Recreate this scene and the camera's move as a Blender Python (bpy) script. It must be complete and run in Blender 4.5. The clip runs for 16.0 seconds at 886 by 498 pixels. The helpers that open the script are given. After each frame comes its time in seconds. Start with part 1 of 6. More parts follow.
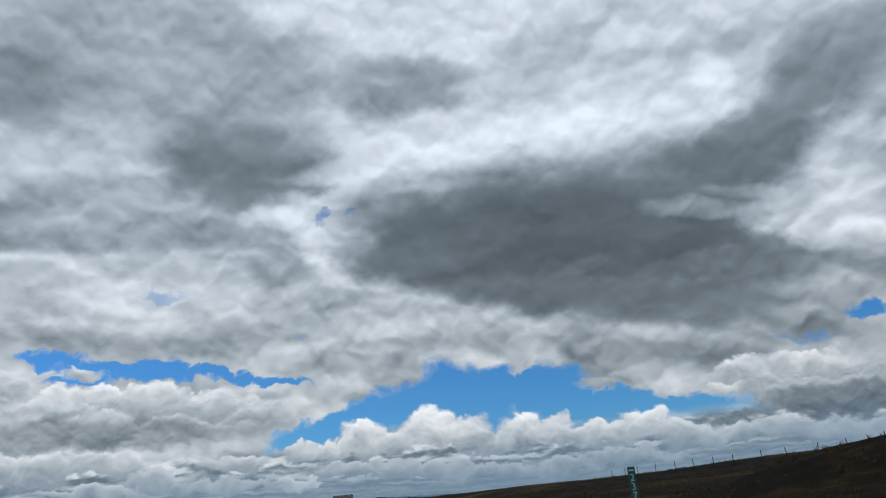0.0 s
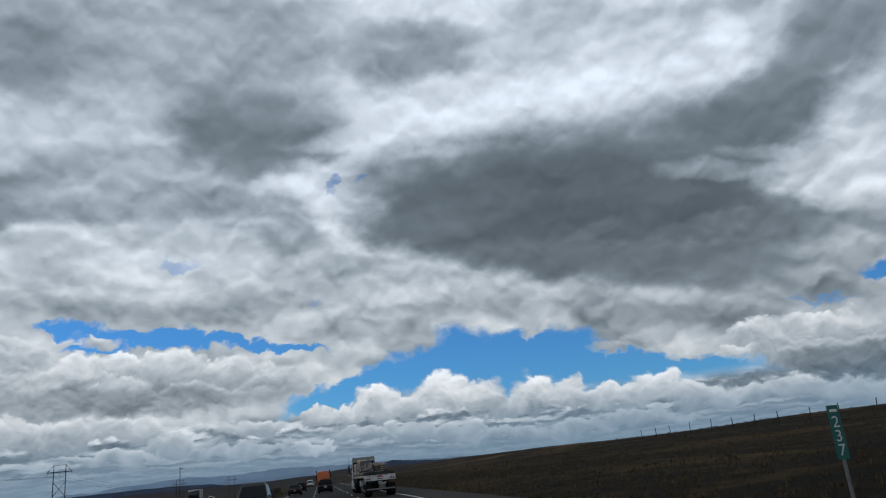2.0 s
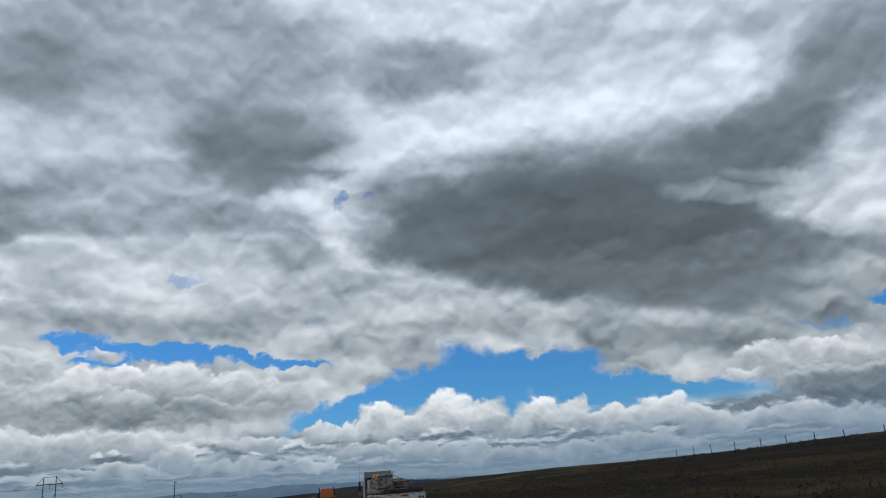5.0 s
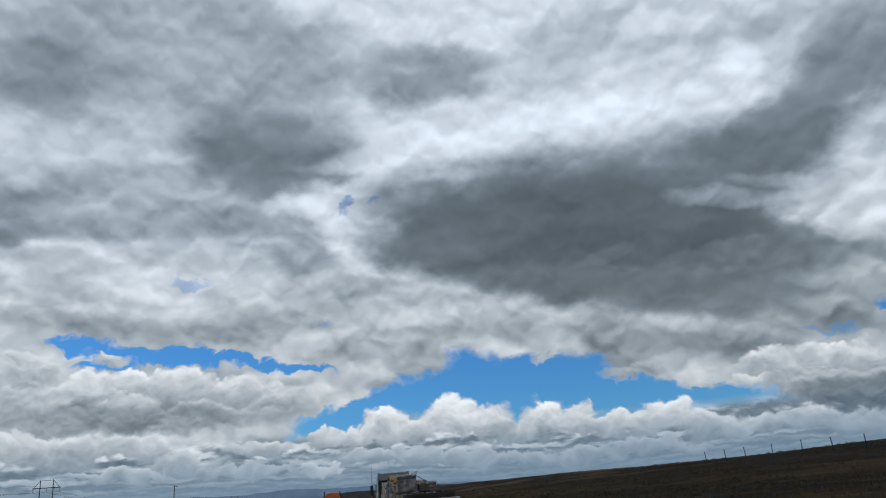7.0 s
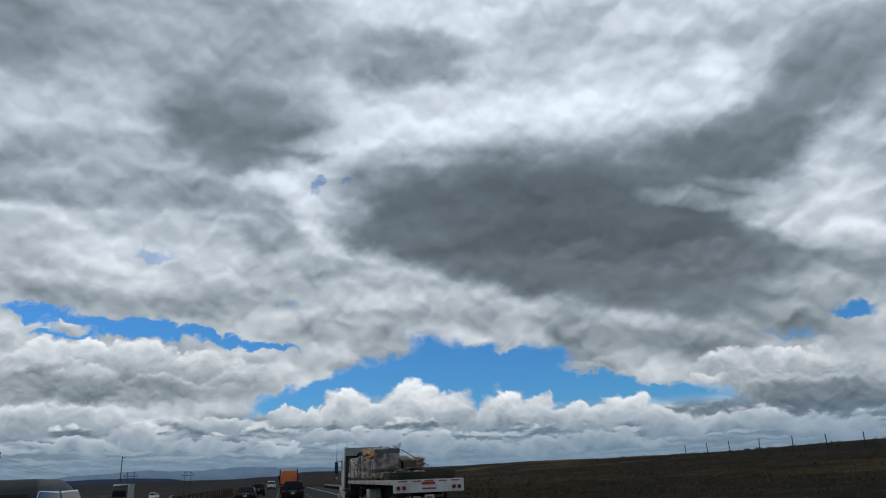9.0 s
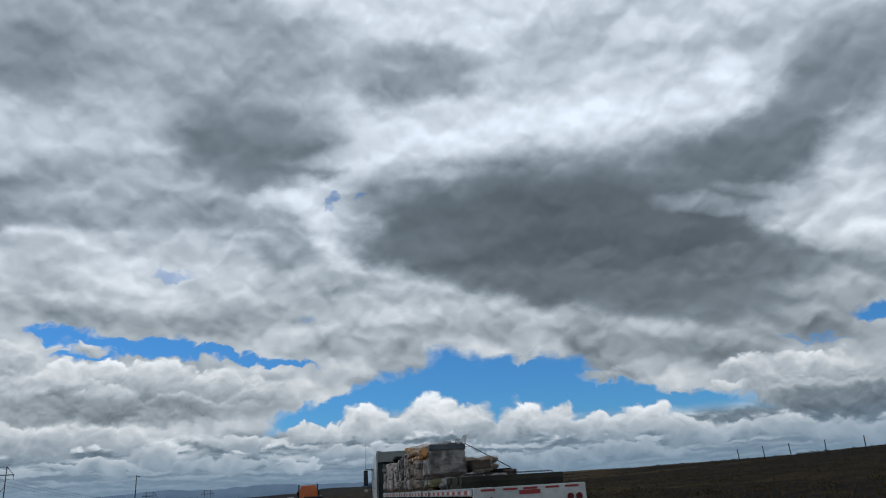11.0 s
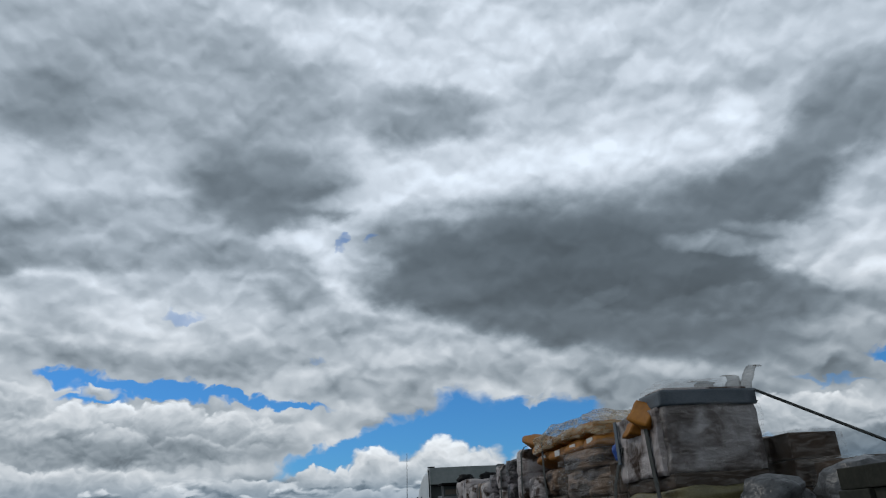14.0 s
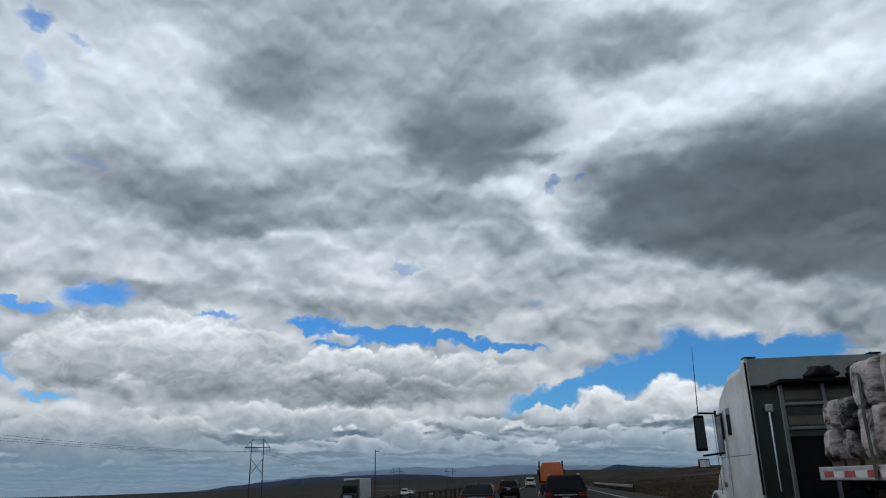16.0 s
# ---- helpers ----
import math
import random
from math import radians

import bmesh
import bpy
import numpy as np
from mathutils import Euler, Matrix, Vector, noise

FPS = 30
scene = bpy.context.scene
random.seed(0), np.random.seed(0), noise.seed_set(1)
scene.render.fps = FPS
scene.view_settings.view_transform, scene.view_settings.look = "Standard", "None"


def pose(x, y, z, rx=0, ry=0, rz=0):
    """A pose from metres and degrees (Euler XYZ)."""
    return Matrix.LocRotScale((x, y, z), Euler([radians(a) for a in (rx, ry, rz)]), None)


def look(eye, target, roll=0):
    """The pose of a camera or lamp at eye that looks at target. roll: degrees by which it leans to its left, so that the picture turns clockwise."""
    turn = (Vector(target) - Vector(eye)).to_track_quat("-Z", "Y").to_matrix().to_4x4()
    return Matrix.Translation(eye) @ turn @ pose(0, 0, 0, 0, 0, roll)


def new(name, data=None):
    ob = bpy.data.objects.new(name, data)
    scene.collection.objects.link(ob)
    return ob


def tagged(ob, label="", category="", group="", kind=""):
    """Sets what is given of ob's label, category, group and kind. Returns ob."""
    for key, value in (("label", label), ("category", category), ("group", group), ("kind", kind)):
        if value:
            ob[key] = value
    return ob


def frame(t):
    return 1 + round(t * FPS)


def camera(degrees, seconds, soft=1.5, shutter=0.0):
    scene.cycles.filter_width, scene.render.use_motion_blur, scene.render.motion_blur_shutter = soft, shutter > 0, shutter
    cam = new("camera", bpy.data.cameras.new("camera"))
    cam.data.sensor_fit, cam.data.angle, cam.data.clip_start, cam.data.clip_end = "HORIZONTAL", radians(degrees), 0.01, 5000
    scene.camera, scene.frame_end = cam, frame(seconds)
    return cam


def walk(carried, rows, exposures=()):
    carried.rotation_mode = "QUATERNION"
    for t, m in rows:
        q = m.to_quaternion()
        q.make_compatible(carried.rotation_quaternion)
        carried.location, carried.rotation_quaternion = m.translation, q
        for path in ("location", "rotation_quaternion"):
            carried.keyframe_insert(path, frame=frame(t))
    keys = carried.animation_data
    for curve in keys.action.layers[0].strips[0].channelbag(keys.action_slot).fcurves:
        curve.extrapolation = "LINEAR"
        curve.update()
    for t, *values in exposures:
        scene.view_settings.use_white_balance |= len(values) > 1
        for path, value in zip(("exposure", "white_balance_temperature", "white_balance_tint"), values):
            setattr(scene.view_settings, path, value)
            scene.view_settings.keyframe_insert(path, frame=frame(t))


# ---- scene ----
# ---- camera and its drive ----
cam = camera(63.0, 16.0, soft=1.2)
walk(cam, [
    (0.0, pose(0.01, -17.44, 1.62, 109.39, 5.17, -10.40)),
    (0.5, pose(0.02, -14.85, 1.62, 108.03, 4.08, -10.58)),
    (1.0, pose(0.06, -12.27, 1.63, 106.06, 3.35, -10.19)),
    (1.5, pose(0.18, -9.69, 1.69, 106.47, 4.67, -9.47)),
    (2.0, pose(0.06, -7.09, 1.77, 106.78, 5.57, -9.31)),
    (2.5, pose(0.05, -4.54, 1.78, 106.84, 5.65, -9.68)),
    (3.0, pose(-0.01, -2.01, 1.77, 107.51, 6.05, -9.36)),
    (3.5, pose(-0.03, 0.49, 1.77, 108.17, 4.09, -9.62)),
    (4.0, pose(-0.13, 2.99, 1.80, 108.32, 4.85, -9.11)),
    (6.5, pose(-0.24, 15.48, 1.88, 108.08, 3.98, -9.13)),
    (7.0, pose(-0.30, 18.03, 1.91, 108.63, 4.36, -8.77)),
    (7.5, pose(-0.29, 20.63, 1.93, 109.12, 4.24, -8.88)),
    (8.0, pose(-0.31, 23.29, 1.90, 109.10, 4.00, -8.23)),
    (8.5, pose(-0.19, 25.97, 1.86, 108.96, 2.53, -11.06)),
    (9.0, pose(-0.14, 28.65, 1.80, 107.36, 2.05, -12.01)),
    (11.5, pose(0.25, 41.82, 1.67, 109.29, 3.36, -10.01)),
    (12.0, pose(0.36, 44.41, 1.66, 110.32, 2.81, -9.38)),
    (12.5, pose(0.36, 46.83, 1.69, 110.62, 2.47, -9.35)),
    (13.0, pose(0.38, 49.08, 1.70, 110.48, 3.13, -9.41)),
    (13.5, pose(0.31, 51.38, 1.71, 111.54, 3.21, -9.48)),
    (14.0, pose(0.20, 53.77, 1.66, 111.71, 3.11, -9.60)),
    (14.5, pose(0.08, 56.12, 1.66, 109.52, 0.01, -7.02)),
    (14.8, pose(0.04, 57.49, 1.66, 108.86, -0.74, -3.58)),
    (15.0, pose(0.01, 58.39, 1.66, 107.33, 0.49, 1.12)),
    (15.4, pose(-0.09, 60.13, 1.69, 106.58, 4.33, 6.65)),
    (15.5, pose(-0.12, 60.56, 1.70, 106.54, 4.08, 7.99)),
    (16.0, pose(-0.12, 62.73, 1.61, 107.80, 1.23, 7.46)),
])


# ---- sky and light ----
world = bpy.data.worlds.new("cloudy_sky")
scene.world = world
world.use_nodes = True
wt = world.node_tree
wt.nodes.clear()


def wnode(kind, **props):
    n = wt.nodes.new(kind)
    for k, v in props.items():
        if k == "operation":
            n.operation = v
        elif k == "blend_type":
            n.blend_type = v
    return n


def plug(n, slot, value):
    if isinstance(value, (int, float, tuple)):
        n.inputs[slot].default_value = value
    else:
        wt.links.new(value, n.inputs[slot])


def wmath(op, a, b=0.0, c=0.0, clamp=False):
    n = wt.nodes.new("ShaderNodeMath")
    n.operation, n.use_clamp = op, clamp
    for i, v in enumerate((a, b, c)):
        plug(n, i, v)
    return n.outputs[0]


def wvec(op, a, b=(0.0, 0.0, 0.0), out=0, scale=None):
    n = wt.nodes.new("ShaderNodeVectorMath")
    n.operation = op
    plug(n, 0, a)
    plug(n, 1, b)
    if scale is not None:
        plug(n, "Scale", scale)
    return n.outputs[out]


def wxyz(x, y, z=0.0):
    n = wt.nodes.new("ShaderNodeCombineXYZ")
    for i, v in enumerate((x, y, z)):
        plug(n, i, v)
    return n.outputs[0]


def wnoise(vector, scale, detail, rough=0.5, out="Fac", warp=0.0, lac=2.0):
    n = wt.nodes.new("ShaderNodeTexNoise")
    plug(n, "Vector", vector)
    plug(n, "Scale", scale)
    plug(n, "Detail", detail)
    plug(n, "Roughness", rough)
    plug(n, "Lacunarity", lac)
    plug(n, "Distortion", warp)
    return n.outputs[out]


def wrange(v, a, b, c, d, smooth=True):
    n = wt.nodes.new("ShaderNodeMapRange")
    n.interpolation_type = "SMOOTHSTEP" if smooth else "LINEAR"
    n.clamp = not smooth
    for i, x in enumerate((v, a, b, c, d)):
        plug(n, i, x)
    return n.outputs[0]


def wmix(fac, a, b):
    n = wt.nodes.new("ShaderNodeMix")
    n.data_type = "RGBA"
    plug(n, 0, fac)
    plug(n, 6, a)
    plug(n, 7, b)
    return n.outputs[2]


coord = wt.nodes.new("ShaderNodeTexCoord")
way = coord.outputs["Generated"]
split = wt.nodes.new("ShaderNodeSeparateXYZ")
wt.links.new(way, split.inputs[0])
dx, dy, dz = split.outputs
azimuth = wmath("ADD", wmath("MULTIPLY", wmath("ARCTAN2", dx, dy), 57.29578), 1.86)
height = wmath("MULTIPLY", wmath("ARCSINE", dz), 57.29578)
degrees = wvec("MULTIPLY", way, (57.3, 57.3, 86.0))
flat_way = wxyz(azimuth, height, 0.0)


def ragged(scale, amount, detail, rough):
    """Sky angles pushed about by noise, for torn cloud edges."""
    n = wnoise(degrees, scale, detail, rough, "Color")
    return wvec("ADD", flat_way, wvec("MULTIPLY", wvec("SUBTRACT", n, (0.5, 0.5, 0.5)), (amount, amount * 0.75, 0.0)))


soft_way = ragged(0.16, 6.0, 4.0, 0.5)
mid_way = ragged(0.24, 3.6, 6.0, 0.55)


def lumps(vector, scale):
    """Distance from the middles of round lumps, in two sizes."""
    n = wt.nodes.new("ShaderNodeTexVoronoi")
    n.voronoi_dimensions, n.feature = "2D", "SMOOTH_F1"
    plug(n, "Vector", vector)
    n.inputs["Scale"].default_value, n.inputs["Detail"].default_value, n.inputs["Roughness"].default_value, n.inputs["Smoothness"].default_value = scale, 2.0, 0.5, 0.35
    return n.outputs["Distance"]


torn = ragged(0.42, 2.2, 4.0, 0.5)
heap_way = wvec("MULTIPLY", torn, (0.75, 1.0, 0.0))
lump_a = lumps(heap_way, 0.85)
lump_b = lumps(wvec("ADD", heap_way, (0.0, 0.30, 0.0)), 0.85)
puff_way = wvec("ADD", torn, wvec("MULTIPLY", wxyz(0.0, wmath("SUBTRACT", lump_a, 0.35), 0.0), (0.0, 0.75, 0.0)))
def relief(vector, up, scale, detail, rough, warp=0.0):
    """Light on the upper sides of billows, grey on their undersides: around 0."""
    n1 = wnoise(vector, scale, detail, rough, warp=warp)
    n2 = wnoise(wvec("ADD", vector, up), scale, detail, rough, warp=warp)
    return n1, wmath("SUBTRACT", n1, n2)


# billows of the layer: soft lumps with a pale upper side
deck_way = wvec("MULTIPLY", torn, (0.68, 1.0, 0.0))
deck_n, deck_lit = relief(deck_way, (0.0, 1.1, 0.0), 0.17, 3.0, 0.45)
_, cell_lit = relief(deck_way, (0.0, 0.45, 0.0), 0.42, 3.0, 0.5)
knob_a = lumps(deck_way, 0.34)
knob_b = lumps(wvec("ADD", deck_way, (0.0, 0.7, 0.0)), 0.34)
heap_n, heap_lit = relief(heap_way, (0.0, 0.5, 0.0), 0.5, 4.0, 0.55, 0.3)
row_way = ragged(0.9, 0.7, 3.0, 0.5)
rag = wt.nodes.new("ShaderNodeSeparateXYZ")
wt.links.new(row_way, rag.inputs[0])
rag_az, rag_el = rag.outputs[0], rag.outputs[1]

tone = 0.73       # brightness of the cloud
cover = 1.0       # 0: clear sky, 1: cloud
heaped = 0.0      # 1 in the heaps of cumulus


def around(vector, az, el, a, b, rot):
    """Squared distance from an ellipse's middle (1 on its rim), and the height within it."""
    c, d = math.cos(radians(rot)), math.sin(radians(rot))
    q = wvec("SUBTRACT", vector, (az, el, 0.0))
    u = wvec("DOT_PRODUCT", q, (c / a, d / a, 0.0), out=1)
    v = wvec("DOT_PRODUCT", q, (-d / b, c / b, 0.0), out=1)
    return wmath("MULTIPLY_ADD", v, v, wmath("MULTIPLY", u, u)), v


def blend(k, a, b):
    m = wt.nodes.new("ShaderNodeMix")
    plug(m, 0, k)
    plug(m, 2, a)
    plug(m, 3, b)
    return m.outputs[0]


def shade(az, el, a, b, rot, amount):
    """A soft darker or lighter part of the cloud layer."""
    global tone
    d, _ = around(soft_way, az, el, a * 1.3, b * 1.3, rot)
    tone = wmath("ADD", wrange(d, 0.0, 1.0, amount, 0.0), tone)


def sheet(az, el, a, b, rot, value, edge, amount):
    """A patch of the layer with its own tone and a torn edge."""
    global tone
    d, _ = around(mid_way, az, el, a, b, rot)
    tone = blend(wrange(d, (1 - edge) ** 2, (1 + edge) ** 2, amount, 0.0), tone, value)


def gap(az, el, a, b, rot, depth, edge):
    """A gap in the clouds that shows clear sky."""
    global cover
    d, _ = around(puff_way, az, el, a, b, rot)
    cover = wmath("MULTIPLY", wrange(d, (1 - edge) ** 2, (1 + edge) ** 2, 1 - depth, 1.0), cover)


def low_rows(upto):
    """Far rows of flat cumulus, closing up towards the horizon: pale tops, grey level bases."""
    global tone, cover, heaped
    k = wrange(rag_el, upto - 0.6, upto + 0.6, 1.0, 0.0)
    tone = blend(k, tone, low_tone)
    cover = wmath("MAXIMUM", cover, k)
    heaped = wmath("MAXIMUM", heaped, k)


def puff(az, el, a, b, rot, top, base, edge):
    """A heap of cumulus, bright above and grey below."""
    global tone, cover, heaped
    d, v = around(puff_way, az, el, a, b, rot)
    alpha = wrange(d, (1 - edge) ** 2, (1 + edge) ** 2, 1.0, 0.0)
    tone = blend(alpha, tone, wmath("MULTIPLY_ADD", v, (top - base) / 2, (top + base) / 2))
    cover = wmath("MAXIMUM", cover, alpha)
    heaped = wmath("MAXIMUM", heaped, alpha)


# far rows: flat-based heaps seen edge on, closing up with distance
far_over = wmath("ADD", wmath("MAXIMUM", rag_el, 0.0), 2.2)
far_way = wxyz(wmath("MULTIPLY", rag_az, 0.30), wmath("DIVIDE", 46.0, far_over), 0.0)
far_n, far_lit = relief(far_way, (0.0, -0.55, 0.0), 0.85, 3.0, 0.5, 0.2)
low_tone = wrange(wmath("ADD", far_lit, wmath("MULTIPLY", wmath("SUBTRACT", far_n, 0.5), 0.35)), -0.13, 0.17, 0.46, 0.88)
low_tone = blend(wrange(height, 0.8, 4.2, 0.12, 1.0), 0.57, low_tone)

# cloud features: azimuth, height, half axes, tilt, then tone
sheet(15.6, 28.7, 17.65, 3.50, -1, 0.88, 0.75, 0.95)
sheet(18.5, 36.3, 13.79, 3.71, -5, 0.87, 0.75, 0.95)
sheet(5.1, 36.4, 5.81, 3.08, 2, 0.86, 0.75, 0.85)
sheet(36.4, 32.4, 11.72, 3.58, -14, 0.77, 0.85, 0.85)
sheet(47.0, 30.3, 4.53, 2.21, -21, 0.74, 0.85, 0.85)
sheet(36.5, 27.3, 4.73, 1.64, -4, 0.87, 0.75, 0.85)
sheet(-21.9, 28.3, 3.76, 1.66, -81, 0.84, 0.6, 0.85)
sheet(-17.0, 25.7, 3.54, 2.37, 10, 0.77, 0.75, 0.85)
sheet(-9.8, 28.8, 3.09, 2.45, -88, 0.78, 0.68, 0.85)
sheet(43.8, 17.4, 4.94, 3.88, -11, 0.86, 0.75, 0.9)
sheet(45.8, 21.5, 2.12, 1.91, -22, 0.84, 0.75, 0.85)
sheet(-11.4, 18.2, 13.30, 2.07, 1, 0.74, 0.85, 0.85)
sheet(-17.6, 18.8, 5.50, 0.87, 6, 0.79, 0.75, 0.85)
sheet(-3.7, 17.9, 5.69, 1.02, 2, 0.79, 0.75, 0.85)
sheet(-15.7, 15.4, 6.29, 1.19, -0, 0.76, 0.75, 0.85)
sheet(-4.9, 14.6, 9.35, 1.61, -5, 0.76, 0.75, 0.85)
sheet(-31.0, 28.7, 7.91, 4.29, 9, 0.85, 0.75, 0.9)
sheet(-35.8, 20.6, 3.27, 2.32, 8, 0.76, 0.75, 0.85)
sheet(-11.7, 29.4, 2.97, 2.12, 1, 0.77, 0.75, 0.85)
sheet(-9.9, 25.5, 1.95, 1.74, 3, 0.8, 0.75, 0.85)
sheet(-25.0, 16.4, 14.13, 1.81, -2, 0.77, 0.85, 0.85)
sheet(-33.3, 17.0, 5.55, 2.27, 4, 0.79, 0.75, 0.85)
sheet(-16.0, 31.8, 7.98, 3.30, 8, 0.63, 0.52, 0.95)
sheet(-4.9, 32.6, 7.14, 5.43, -2, 0.74, 0.68, 0.8)
sheet(-2.0, 26.7, 6.56, 3.91, -9, 0.53, 0.52, 0.98)
sheet(-1.8, 25.2, 4.90, 1.95, -5, 0.48, 0.68, 0.9)
sheet(11.2, 32.2, 4.91, 1.55, -5, 0.6, 0.83, 0.85)
sheet(22.0, 31.7, 3.53, 1.71, 0, 0.68, 0.75, 0.6)
sheet(-18.3, 20.7, 8.85, 1.26, 4, 0.57, 0.68, 0.85)
sheet(-5.2, 21.3, 8.40, 1.29, 0, 0.63, 0.75, 0.8)
sheet(-13.9, 23.3, 4.44, 1.14, 2, 0.62, 0.75, 0.7)
sheet(1.8, 18.4, 2.74, 2.27, -26, 0.61, 0.68, 0.8)
sheet(-7.4, 33.9, 16.38, 3.07, -5, 0.65, 0.6, 0.85)
sheet(-19.9, 30.1, 3.08, 2.05, 5, 0.52, 0.6, 0.85)
sheet(-28.1, 21.3, 6.98, 1.86, -4, 0.53, 0.6, 0.85)
sheet(-23.0, 19.5, 3.46, 1.15, 7, 0.49, 0.6, 0.85)
sheet(-33.7, 21.6, 3.42, 1.03, 6, 0.6, 0.75, 0.8)
sheet(-14.9, 21.5, 7.00, 1.53, 3, 0.62, 0.75, 0.8)
sheet(11.6, 32.1, 4.21, 1.83, 4, 0.58, 0.68, 0.85)
sheet(3.5, 21.8, 3.28, 1.43, -18, 0.9, 0.75, 0.9)
sheet(5.6, 20.4, 2.30, 2.06, -35, 0.93, 0.75, 0.9)
sheet(6.7, 18.4, 2.41, 1.09, -34, 0.88, 0.75, 0.85)
sheet(5.9, 24.0, 2.38, 0.63, 27, 0.86, 0.75, 0.8)
sheet(1.6, 22.4, 2.82, 0.79, 1, 0.86, 0.75, 0.8)
sheet(8.4, 26.1, 5.44, 0.71, 6, 0.84, 0.85, 0.8)
sheet(14.5, 25.1, 1.22, 1.03, -36, 0.9, 0.75, 0.8)
sheet(38.2, 28.6, 1.63, 1.09, -80, 0.93, 0.75, 0.9)
sheet(27.2, 21.1, 14.05, 3.26, -3, 0.54, 0.75, 0.75)
sheet(33.3, 18.2, 13.36, 4.23, -6, 0.45, 0.6, 0.9)
sheet(25.5, 18.5, 14.85, 4.01, -11, 0.4, 0.6, 0.9)
sheet(19.4, 17.8, 11.35, 3.05, -10, 0.385, 0.52, 0.95)
sheet(29.1, 16.0, 14.11, 3.45, -16, 0.39, 0.6, 0.92)
sheet(14.1, 19.7, 6.65, 1.88, 8, 0.42, 0.45, 0.92)
sheet(40.8, 22.1, 3.88, 2.49, -4, 0.43, 0.52, 0.92)
sheet(43.8, 24.8, 4.90, 2.14, 23, 0.48, 0.6, 0.9)
sheet(47.5, 27.0, 3.39, 2.26, 1, 0.53, 0.75, 0.85)
sheet(37.7, 21.2, 4.44, 1.64, -19, 0.45, 0.68, 0.85)
sheet(41.5, 13.9, 6.79, 1.41, -8, 0.5, 0.6, 0.88)
sheet(30.5, 11.7, 6.94, 1.10, -13, 0.5, 0.68, 0.85)
sheet(38.4, 11.7, 5.61, 1.10, 4, 0.6, 0.75, 0.8)
sheet(32.9, 9.2, 7.49, 1.38, -0, 0.6, 0.68, 0.8)
sheet(26.5, 8.0, 2.90, 0.75, -5, 0.62, 0.6, 0.8)
sheet(43.3, 10.8, 3.70, 2.29, -8, 0.66, 0.75, 0.8)
sheet(35.3, 19.3, 2.87, 0.67, -15, 0.64, 0.85, 0.7)
sheet(39.1, 19.9, 2.15, 0.49, -17, 0.7, 0.85, 0.6)
sheet(28.0, 14.8, 7.33, 0.39, -0, 0.47, 0.85, 0.5)
sheet(34.7, 14.7, 3.22, 0.49, 5, 0.54, 0.85, 0.6)
sheet(36.5, 15.7, 4.34, 0.41, 2, 0.5, 0.85, 0.5)
sheet(25.2, 16.7, 1.79, 0.30, 13, 0.47, 0.85, 0.45)
sheet(44.5, 17.3, 3.31, 2.63, -11, 0.85, 0.75, 0.92)
sheet(41.2, 17.6, 2.22, 1.45, -11, 0.76, 0.85, 0.8)
sheet(46.1, 21.3, 1.94, 1.90, -49, 0.83, 0.75, 0.85)
sheet(5.7, 14.8, 5.47, 1.50, -11, 0.66, 0.75, 0.8)
sheet(17.5, 12.6, 12.16, 0.97, -8, 0.73, 0.75, 0.85)
sheet(7.4, 11.0, 6.71, 1.30, -2, 0.73, 0.75, 0.8)
sheet(2.1, 12.7, 8.85, 1.21, -7, 0.73, 0.75, 0.8)
sheet(21.8, 10.8, 4.81, 1.03, -5, 0.7, 0.75, 0.8)
sheet(29.9, 10.7, 2.25, 0.59, -6, 0.79, 0.75, 0.8)
sheet(28.5, 9.0, 1.07, 0.42, -5, 0.8, 0.75, 0.8)
sheet(18.9, 13.0, 10.83, 0.80, -7, 0.74, 0.75, 0.85)
sheet(-28.2, 14.0, 10.24, 0.64, -1, 0.64, 0.75, 0.8)
sheet(-8.9, 12.6, 9.67, 0.53, -8, 0.64, 0.85, 0.75)
sheet(20.7, 11.2, 8.02, 1.15, -8, 0.66, 0.75, 0.75)
sheet(28.3, 9.3, 7.13, 1.45, -6, 0.61, 0.68, 0.85)
sheet(27.2, 13.6, 10.83, 1.48, -11, 0.44, 0.6, 0.88)
gap(4.5, 22.8, 0.31, 0.23, 57, 0.6, 0.8)
gap(4.1, 22.3, 0.28, 0.22, 1, 0.5, 0.9)
gap(6.5, 23.0, 0.43, 0.26, 16, 0.5, 0.9)
gap(-8.1, 16.8, 0.91, 0.21, -2, 0.4, 0.9)
gap(2.1, 13.6, 0.53, 0.13, -4, 0.25, 0.9)
gap(-38.3, 31.9, 0.91, 0.50, 15, 0.8, 0.7)
gap(-35.1, 31.1, 0.86, 0.30, 2, 0.4, 0.9)
gap(-37.8, 28.7, 0.74, 0.44, -87, 0.25, 0.9)
gap(-33.4, 23.1, 0.99, 0.28, -14, 0.2, 0.9)
gap(-31.4, 13.6, 2.16, 0.86, 7, 0.95, 0.4)
gap(-36.3, 12.5, 1.71, 0.33, -4, 0.9, 0.4)
gap(-23.1, 12.7, 1.50, 0.21, -0, 0.8, 0.5)
gap(-36.3, 8.3, 1.33, 0.74, -3, 0.9, 0.4)
gap(-34.0, 6.5, 1.54, 0.23, -2, 0.8, 0.5)
gap(-16.2, 12.2, 1.30, 0.43, -12, 1, 0.3)
gap(-12.8, 11.7, 3.21, 0.64, -8, 1, 0.3)
gap(-8.4, 11.3, 4.20, 0.62, -6, 1, 0.3)
gap(-3.8, 10.9, 3.99, 0.43, -6, 1, 0.3)
gap(0.2, 10.3, 2.68, 0.30, -5, 1, 0.3)
gap(-13.7, 10.8, 1.85, 0.40, -2, 1, 0.3)
